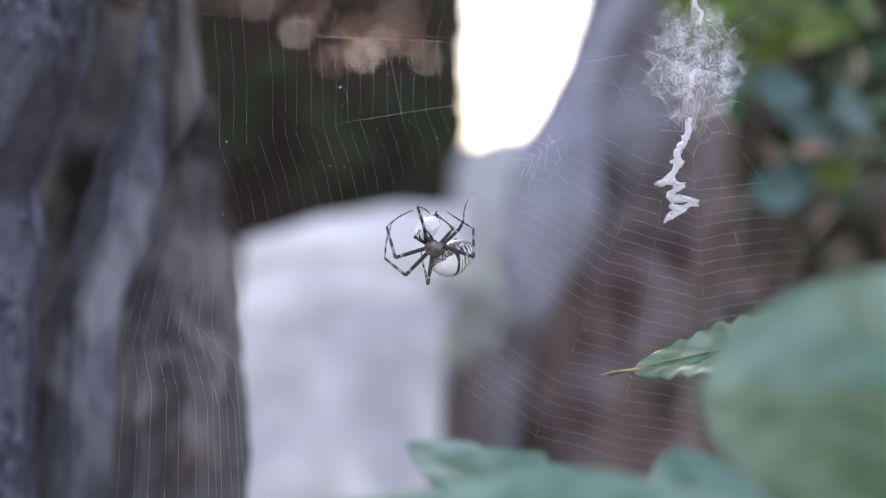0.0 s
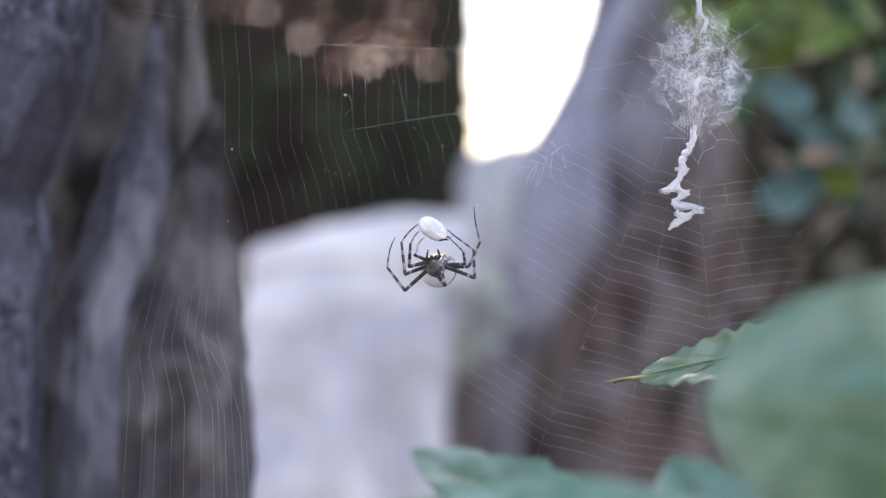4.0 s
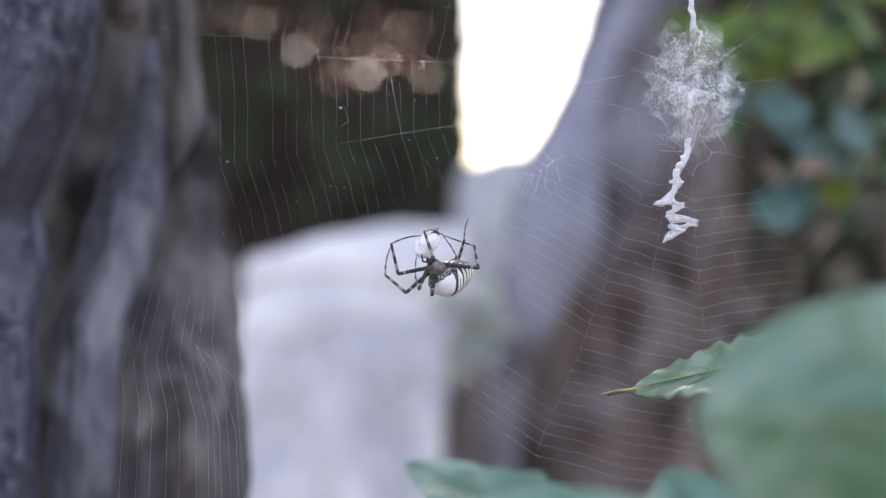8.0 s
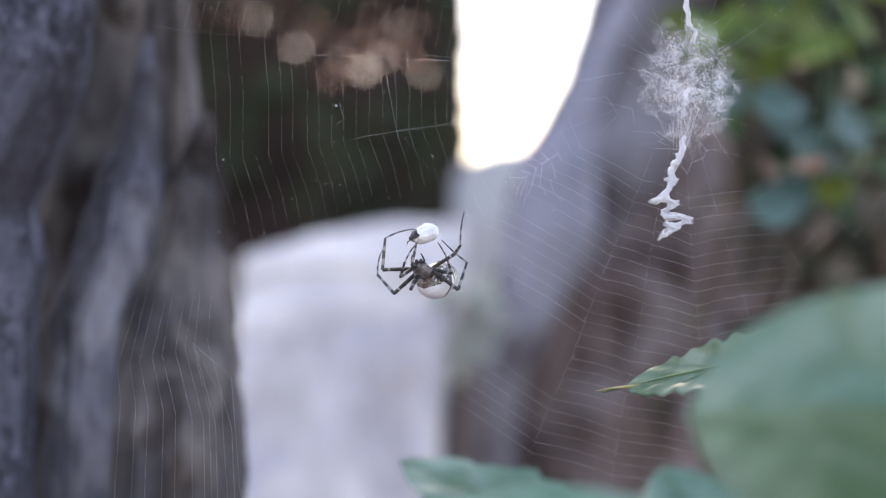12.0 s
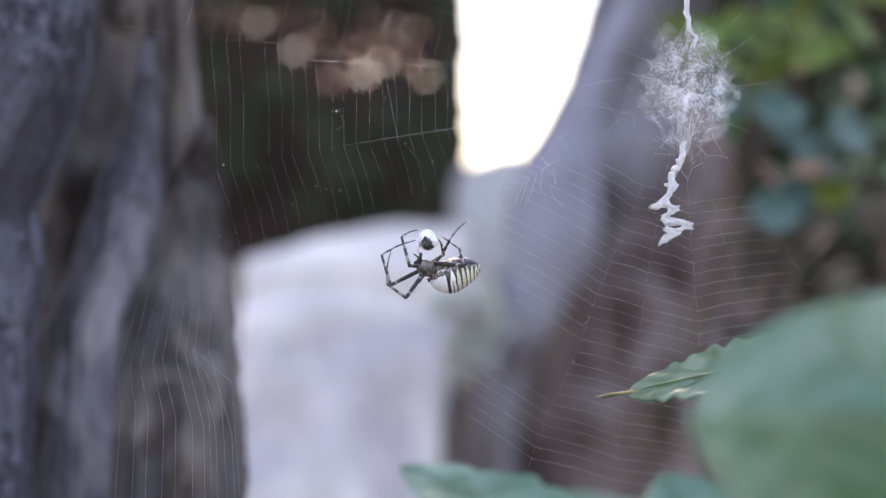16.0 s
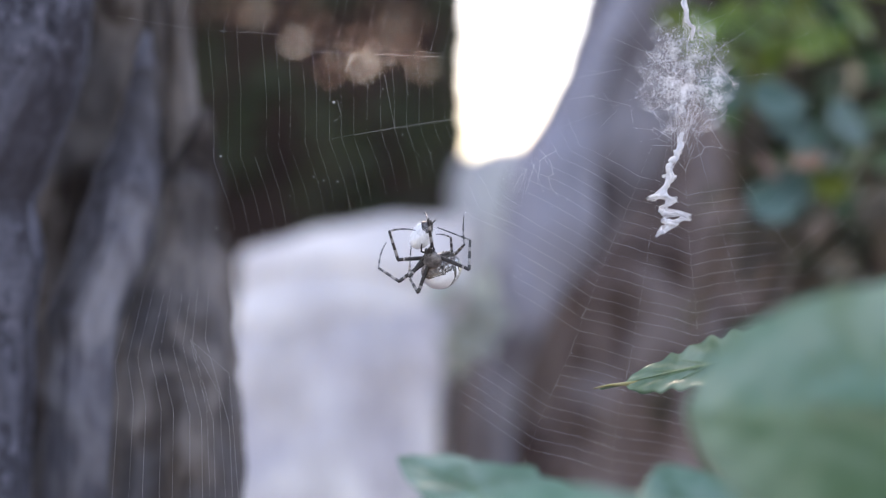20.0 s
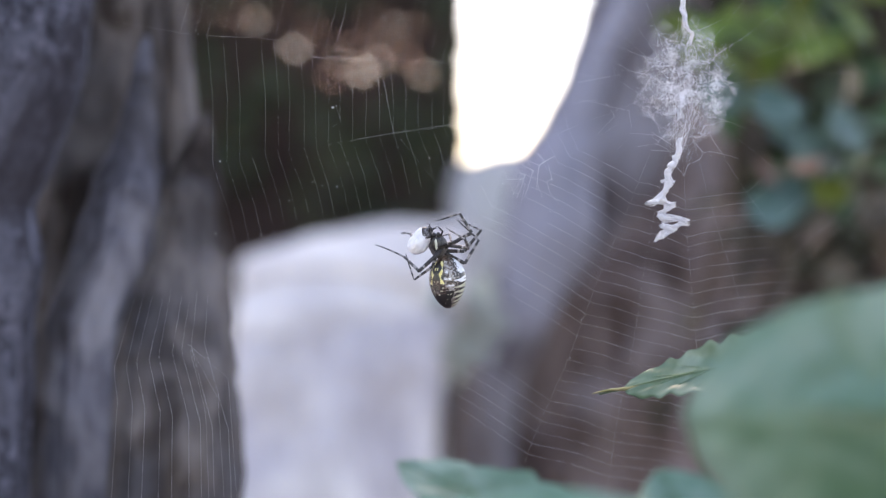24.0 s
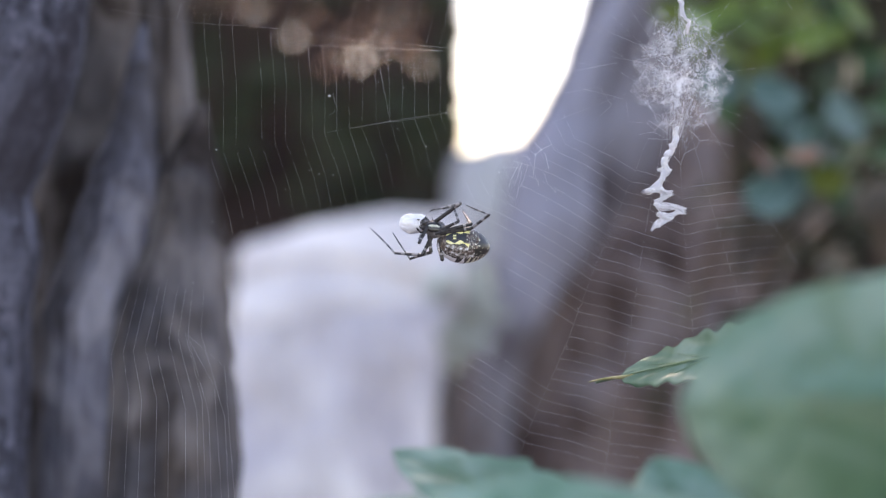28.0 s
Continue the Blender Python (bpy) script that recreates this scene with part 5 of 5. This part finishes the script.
    stance(7, (-7, 15), (23, -7), SIDE, (-17, 60), (0.5, 0.8, 0.2), a=((-62,-37),(-94,-2),(-85,50)), b=((-64,-12),(-84,45),(-30,62)), c=((-10,-38),(-20,-20),(-22,10)), d=((70,8),(68,55),(13,72)), e=((30,30),(43,50),(58,98)), f=((-9,30),(-28,90),(-12,75)), g=((-30,-25),(-25,-10),(-24,10)), i=((33,50),(30,52),(-2,55)))
    stance(7.5, (-17, 15), (2, -1), MIX, (-20, 67), (0, -0.3, -0.9))
    stance(8, (-3, 10), (25, -5), SIDE, (-18, 53), (0.6, 0.7, 0.2), a=((-62,-38),(-95,-2),(-85,53)), b=((-70,0),(-82,53),(-30,68)), c=((-10,-37),(-12,-15),(-15,15)), d=((75,10),(65,50),(10,69)), e=((38,30),(47,60),(55,100)), f=((-7,25),(-27,85),(0,75)), g=((-33,-27),(-40,-5),(-38,35)), i=((27,-3),(35,45),(10,67)))
    stance(8.5, (-19, 17), (-4, -2), FRONT, (-17, 64), (0.5, -0.5, -0.5))
    stance(9, (-8, 24), (27, 7), SIDE, (-19, 64), (0.6, 0.7, 0.1), a=((-64,-28),(-98,7),(-88,57)), b=((-76,10),(-86,60),(-31,74)), c=((-9,-25),(-18,2),(-16,22)), d=((69,14),(64,57),(4,76)), e=((29,42),(44,67),(55,102)), f=((-11,37),(-36,107),(-8,77)), g=((-34,-16),(-41,7),(-43,47)), i=((17,5),(29,42),(4,64)))
    stance(9.5, (1, 0), (1, -8), FRONT, (-20, 59), (0.9, -0.15, 0))
    stance(10, (-10, 17), (39, 8), LAT, (-16, 63), (0.5, 0.8, 0.3), a=((-56,-37),(-91,-3),(-90,45)), b=((-78,5),(-88,53),(-36,77)), c=((-18,-17),(-21,0),(-20,20)), d=((65,40),(58,65),(12,75)), e=((37,55),(34,73),(59,97)), f=((-43,47),(-56,90),(-15,75)), g=((-23,25),(-36,40),(-30,55)), i=((22,40),(20,57),(4,60)))
    stance(10.5, (-16, 5), (30, -16), LAT, (-14, 53), (0.4, 0.9, 0.1))
    stance(11, (-14, -2), (-1, -17), FRONT, (-12, 55), (0.6, -0.5, -0.6), a=((-62,-52),(-94,-14),(-87,28)), b=((-79,-17),(-85,43),(-31,61)), c=((-12,-37),(-17,-12),(-19,3)), d=((41,-52),(64,-9),(28,43)), e=((46,21),(54,38),(59,98)), f=((-51,-12),(-41,58),(-24,43)), g=((-44,13),(-34,43),(-21,53)), i=((36,-7),(33,18),(11,38)))
    stance(11.5, (-7, 11), (32, 2), SIDE, (-18, 52), (0.6, 0.7, 0.1))
    stance(12, (-19, 1), (8, -14), MIX, (-17, 66), (-0.8, -0.3, 0.5), a=((-69,-39),(-100,-6),(-92,41)), b=((-90,3),(-85,61),(-32,76)), c=((-39,-31),(-32,-9),(-27,11)), d=((46,-34),(60,16),(15,56)), e=((38,31),(48,46),(55,106)), f=((-57,-9),(-49,16),(-27,51)), g=((-37,11),(-29,51),(-25,61)), i=((33,-4),(23,26),(8,51)))
    stance(12.5, (-11, 9), (36, 4), LAT, (-11, 64), (0.4, 0.9, 0.1))
    stance(13, (-14, -2), (-1, -17), FRONT, (-12, 55), (0.6, -0.5, -0.6), a=((-62,-52),(-94,-14),(-87,28)), b=((-79,-17),(-85,43),(-31,61)), c=((-12,-37),(-17,-12),(-19,3)), d=((41,-52),(64,-9),(28,43)), e=((46,21),(54,38),(59,98)), f=((-51,-12),(-41,58),(-24,43)), g=((-44,13),(-34,43),(-21,53)), i=((36,-7),(33,18),(11,38)))
    stance(13.5, (-19, 7), (21, -1), VEN, (-9, 64), (0.2, -0.4, 0.85), a=((-49,-46),(-84,-21),(-79,41)), b=((-94,11),(-87,69),(-24,73)), c=((-24,-46),(-21,-11),(-19,9)), d=((21,-11),(31,39),(21,54)), e=((16,24),(39,64),(58,97)), f=((-39,-9),(-61,44),(-31,61)), g=((-31,39),(-27,54),(-21,59)), i=((26,9),(31,34),(9,54)))
    stance(14, (2, 15), (20, -3), MIX, (-16, 60), (0.5, 0.8, 0.2), a=((-63,-28),(-95,0),(-83,47)), b=((-58,15),(-73,65),(-28,67)), c=((-26,-50),(-38,-20),(-18,5)), d=((67,-2),(69,50),(9,73)), e=((45,27),(59,42),(59,95)), f=((2,40),(-5,85),(-11,100)), g=((-38,-15),(-38,5),(-35,45)), i=((37,30),(35,55),(9,60)))
    stance(14.5, (-7, 12), (28, 1), SIDE, (-14, 59), (0.7, 0.6, 0.2))
    stance(15, (-6, 3), (7, -17), FRONT, (-13, 62), (0.5, -0.4, -0.75), a=((-63,-45),(-98,-10),(-86,40)), b=((-71,-20),(-81,40),(-31,60)), c=((-11,10),(-14,35),(-16,60)), d=((52,-35),(57,15),(14,48)), e=((39,0),(57,35),(58,100)), f=((-53,0),(-51,35),(-36,65)), g=((-49,20),(-36,40),(-26,55)), i=((37,0),(34,25),(14,45)))
    stance(15.5, (3, 11), (31, -10), SIDE, (-16, 53), (0.9, 0.3, 0.1))
    stance(16, (-12, 15), (38, 5), LAT, (-10, 65), (0.1, -0.25, 0.95), a=((-49,-37),(-84,-13),(-77,50)), b=((-77,-15),(-93,40),(-32,65)), c=((-25,-7),(-22,10),(-17,20)), d=((53,20),(46,50),(16,72)), e=((15,40),(28,65),(61,100)), f=((-42,20),(-57,75),(-27,83)), g=((-22,40),(-27,50),(-19,65)), i=((18,40),(13,60),(8,65)))
    stance(16.5, (4, 4), (17, -11), MIX, (-16, 50), (0.8, 0.5, 0.2))
    stance(17, (-19, 7), (21, -1), VEN, (-9, 64), (0.2, -0.4, 0.85), a=((-49,-46),(-84,-21),(-79,41)), b=((-94,11),(-87,69),(-24,73)), c=((-24,-46),(-21,-11),(-19,9)), d=((21,-11),(31,39),(21,54)), e=((16,24),(39,64),(58,97)), f=((-39,-9),(-61,44),(-31,61)), g=((-31,39),(-27,54),(-21,59)), i=((26,9),(31,34),(9,54)))
    stance(17.5, (4, 9), (27, -9), SIDE, (-20, 51), (0.9, 0.3, 0.2))
    stance(18, (-13, 6), (18, -4), VEN, (-13, 64), (0.2, -0.2, -0.95), a=((-50,-44),(-80,-14),(-82,41)), b=((-73,-22),(-93,33),(-32,63)), c=((-20,-37),(-18,-9),(-18,16)), d=((42,-32),(58,11),(30,46)), e=((25,36),(35,51),(56,98)), f=((-35,16),(-46,46),(-25,74)), g=((-28,31),(-28,41),(-22,46)), i=((30,11),(25,41),(5,54)))
    stance(18.5, (3, 6), (22, -4), MIX, (-18, 56), (0.9, 0.1, 0))
    stance(19, (-17, 20), (23, 10), VEN, (-15, 69), (0.7, -0.4, 0.5), a=((-53,-40),(-87,-7),(-90,50)), b=((-90,2),(-94,62),(-33,78)), c=((-19,-35),(-22,0),(-23,30)), d=((40,-15),(55,30),(30,60)), e=((30,50),(39,65),(57,98)), f=((-43,25),(-48,50),(-40,70)), g=((-23,30),(-18,40),(-17,55)), i=((25,30),(22,50),(10,65)))
    stance(19.5, (-5, 8), (19, -1), MIX, (-15, 56), (0.7, 0.5, 0.2))
    stance(20, (2, 15), (20, -3), MIX, (-16, 60), (0.5, 0.8, 0.2), a=((-63,-28),(-95,0),(-83,47)), b=((-58,15),(-73,65),(-28,67)), c=((-26,-50),(-38,-20),(-18,5)), d=((67,-2),(69,50),(9,73)), e=((45,27),(59,42),(59,95)), f=((2,40),(-5,85),(-11,100)), g=((-38,-15),(-38,5),(-35,45)), i=((37,30),(35,55),(9,60)))
    stance(20.5, (4, 8), (7, -15), LOW, (-14, 58), (0.65, 0.75, 0.1), a=((-39,-52),(-61,-12),(-36,33)), b=((-66,-2),(-69,48),(-23,82)), c=((-36,-25),(-44,3),(-26,43)), d=((64,-14),(67,21),(44,86)), e=((74,3),(91,38),(57,101)), f=((-16,-17),(-33,33),(-6,43)), g=((29,23),(14,28),(-1,33)), i=((51,-22),(59,13),(4,45)))
    stance(21, (16, 14), (-15, -26), T21, (-12, 54), (0.3, 0.9, 0.2), a=((-47,-46),(-67,-6),(-32,42)), b=((90,29),(80,54),(35,92)), c=((-2,14),(-4,44),(-4,84)), d=((53,-26),(58,24),(25,84)), e=((85,-3),(96,64),(55,104)), f=((-42,-6),(-32,14),(-22,29)), g=((3,44),(18,54),(3,59)), i=((18,29),(13,44),(8,54)))
    stance(21.5, (12, 27), (-18, -25), T215, (-13, 60), (0.35, 0.9, 0.15), a=((-59,-5),(-38,50),(-42,60)), b=((72,33),(67,90),(-3,120)), c=((29,77),(12,103),(-6,115)), d=((57,-13),(74,35),(39,95)), e=((77,-3),(89,45),(22,83)), f=((-23,0),(-40,30),(-40,50)), g=((12,40),(22,55),(2,48)), i=((2,40),(-3,50),(10,60)))
    stance(23.5, (15, 43), (15, -10), T235, (-13, 55), (0.5, 0.85, 0.1), a=((-23,10),(-45,34),(-95,50)), b=((62,40),(55,60),(27,77)), c=((77,68),(55,110),(-5,88)), d=((60,5),(49,25),(37,40)), e=((82,32),(95,75),(57,102)), f=((-28,40),(-26,77),(-55,68)), g=((-13,-10),(-25,-35),(-18,-25)), i=((32,55),(27,70),(7,65)))
    stance(24, (15, 49), (31, -16), T24, (-16, 59), (0.6, 0.75, 0.1), a=((-19,4),(-46,29),(-99,51)), b=((67,44),(61,59),(29,79)), c=((77,74),(47,116),(-1,89)), d=((79,9),(87,59),(49,96)), e=((84,39),(97,84),(54,96)), f=((-26,59),(-36,71),(-51,71)), g=((-13,-43),(-41,-21),(-46,44)), i=((39,54),(34,69),(19,64)))
    stance(24.5, (17, 43), (37, -20), T25, (-13, 60), (0.6, 0.75, 0.1))
    stance(25, (26, 43), (45, -19), T25, (-12, 63), (0.75, 0.6, 0.1), a=((3,-7),(-37,18),(-100,53)), b=((68,38),(70,58),(38,88)), c=((71,73),(33,110),(-14,76)), d=((86,15),(80,33),(43,48)), e=((88,66),(86,103),(38,118)), f=((5,28),(-27,48),(-62,57)), g=((6,-10),(-20,-7),(-42,18)), i=((3,-57),(-4,-50),(-5,-32)))
    stance(25.5, (20, 39), (49, -14), T255, (-17, 61), (0.95, 0.2, 0.1))
    stance(26, (17, 40), (52, -5), T26, (-20, 60), (0.97, 0.2, 0.1), a=((-13,-19),(-55,3),(-102,58)), b=((-17,-2),(-33,38),(-29,100)), c=((70,86),(40,126),(-23,116)), d=((70,50),(67,78),(45,86)), e=((95,21),(118,58),(91,100)), f=((13,-7),(-35,10),(-67,60)), g=((-10,13),(0,28),(5,38)), i=((43,78),(15,100),(-15,80)))
    stance(26.5, (13, 52), (60, 54), T27, (-29, 65), (0.97, 0.1, 0.1))
    stance(27, (5, 53), (62, 58), T27, (-20, 68), (0.97, -0.05, 0.1), a=((-14,-38),(-82,-12),(-103,60)), b=((-12,63),(-34,95),(-46,135)), c=((45,98),(25,118),(-5,121)), d=((40,83),(45,93),(50,103)), e=((102,68),(113,88),(68,105)), f=((-38,-30),(-62,-8),(-70,63)), g=((10,53),(5,73),(-15,83)), i=((-5,43),(-15,53),(-18,83)))
    stance(27.5, (19, 52), (66, 28), T275, (-26, 66), (0.97, 0, 0.1))
    stance(28, (15, 58), (67, 30), T28, (-20, 68), (0.97, 0, 0.1), a=((-15,-2),(-57,15),(-103,61)), b=((60,103),(30,93),(5,88)), c=((29,-9),(23,18),(20,38)), d=((83,68),(70,83),(67,93)), e=((107,63),(111,83),(70,101)), f=((10,1),(-30,5),(-68,63)), g=((-13,33),(-10,48),(0,53)), i=((70,78),(50,93),(35,85)))
    times = [s[0] for s in STANCES]
    quat = {"head": [turned(s[3][0], s[3][1]) for s in STANCES], "belly": [turned(s[3][2], s[3][3]) for s in STANCES], "prey": []}
    q0 = None
    for s in STANCES:
        d = side(s[5])
        if q0 is None:
            q0 = turned(s[5], (0, 0.3, 1))
        else:
            x = q0 @ Vector((1, 0, 0))
            q0 = x.rotation_difference(d) @ q0
        quat["prey"].append(q0.copy())

    def lerp(t, values):
        return np.array([np.interp(t, times, c) for c in np.array(values, float).T])

    def turn_at(t, qs):
        j = max(0, min(len(times) - 2, int(np.searchsorted(times, t, "right")) - 1))
        f = (t - times[j]) / (times[j + 1] - times[j])
        a, b = qs[j].copy(), qs[j + 1].copy()
        b.make_compatible(a)
        return a.slerp(b, min(1, max(0, f)))
    depth = [-20 * s[3][0][2] + 36 * s[3][2][2] for s in STANCES]
    rows = {k: [] for k in ("head", "belly", "prey")}
    leg_rows = {name: ([], [], []) for name in LEG_SIZE}
    last = {}
    for n in range(113):
        t = n * 0.25
        hq, bq, pq = (turn_at(t, quat[k]) for k in ("head", "belly", "prey"))
        hp = vec(lerp(t, [s[1] for s in STANCES]), 4)
        bp = vec(lerp(t, [s[2] for s in STANCES]), float(np.interp(t, times, depth)))
        pp = vec(lerp(t, [s[4] for s in STANCES]), -2) + spider.matrix_basis.translation
        hm = Matrix.Translation(hp) @ hq.to_matrix().to_4x4()
        rows["head"].append((t, hm))
        rows["belly"].append((t, Matrix.Translation(bp) @ bq.to_matrix().to_4x4()))
        rows["prey"].append((t, Matrix.Translation(pp) @ pq.to_matrix().to_4x4()))
        for name, size in LEG_SIZE.items():
            kt = [k[0] for k in STEPS[name]]
            flat = [[c for p in k[1] for c in p] for k in STEPS[name]]
            goal = [float(np.interp(t, kt, c)) for c in np.array(flat, float).T]
            p = hm @ (Vector(HIP[name]) * STEP)
            prev = None
            swing = float(np.interp(t, (21.5, 23.5), (1, -1))) if name in "fi" else 1.0
            for j in range(3):
                dx, dz = goal[2 * j] * STEP - p.x, goal[2 * j + 1] * STEP - p.z
                ln = size[j] * STEP
                flat_len = math.hypot(dx, dz)
                k = min(1.0, ln / max(flat_len, 1e-9))
                dx, dz = dx * k, dz * k
                dy = -LEG_DEPTH[name][j] * swing * math.sqrt(max(0.0, ln * ln - dx * dx - dz * dz))
                d = Vector((dx, dy, dz)).normalized()
                if (name, j) in last:
                    d0, q = last[name, j]
                    q = d0.rotation_difference(d) @ q
                else:
                    q = Vector((1, 0, 0)).rotation_difference(d)
                last[name, j] = (d, q)
                m = Matrix.Translation(p) @ q.to_matrix().to_4x4()
                if j == 0:
                    prev = m
                    leg_rows[name][0].append((t, m))
                else:
                    leg_rows[name][j].append((t, prev.inverted() @ m))
                p = p + d * ln
    walk(SPIDER["head"], rows["head"])
    walk(SPIDER["belly"], rows["belly"])
    walk(prey, rows["prey"])
    for name in LEG_SIZE:
        for j in range(3):
            walk(SPIDER[name][j], leg_rows[name][j])


motions()
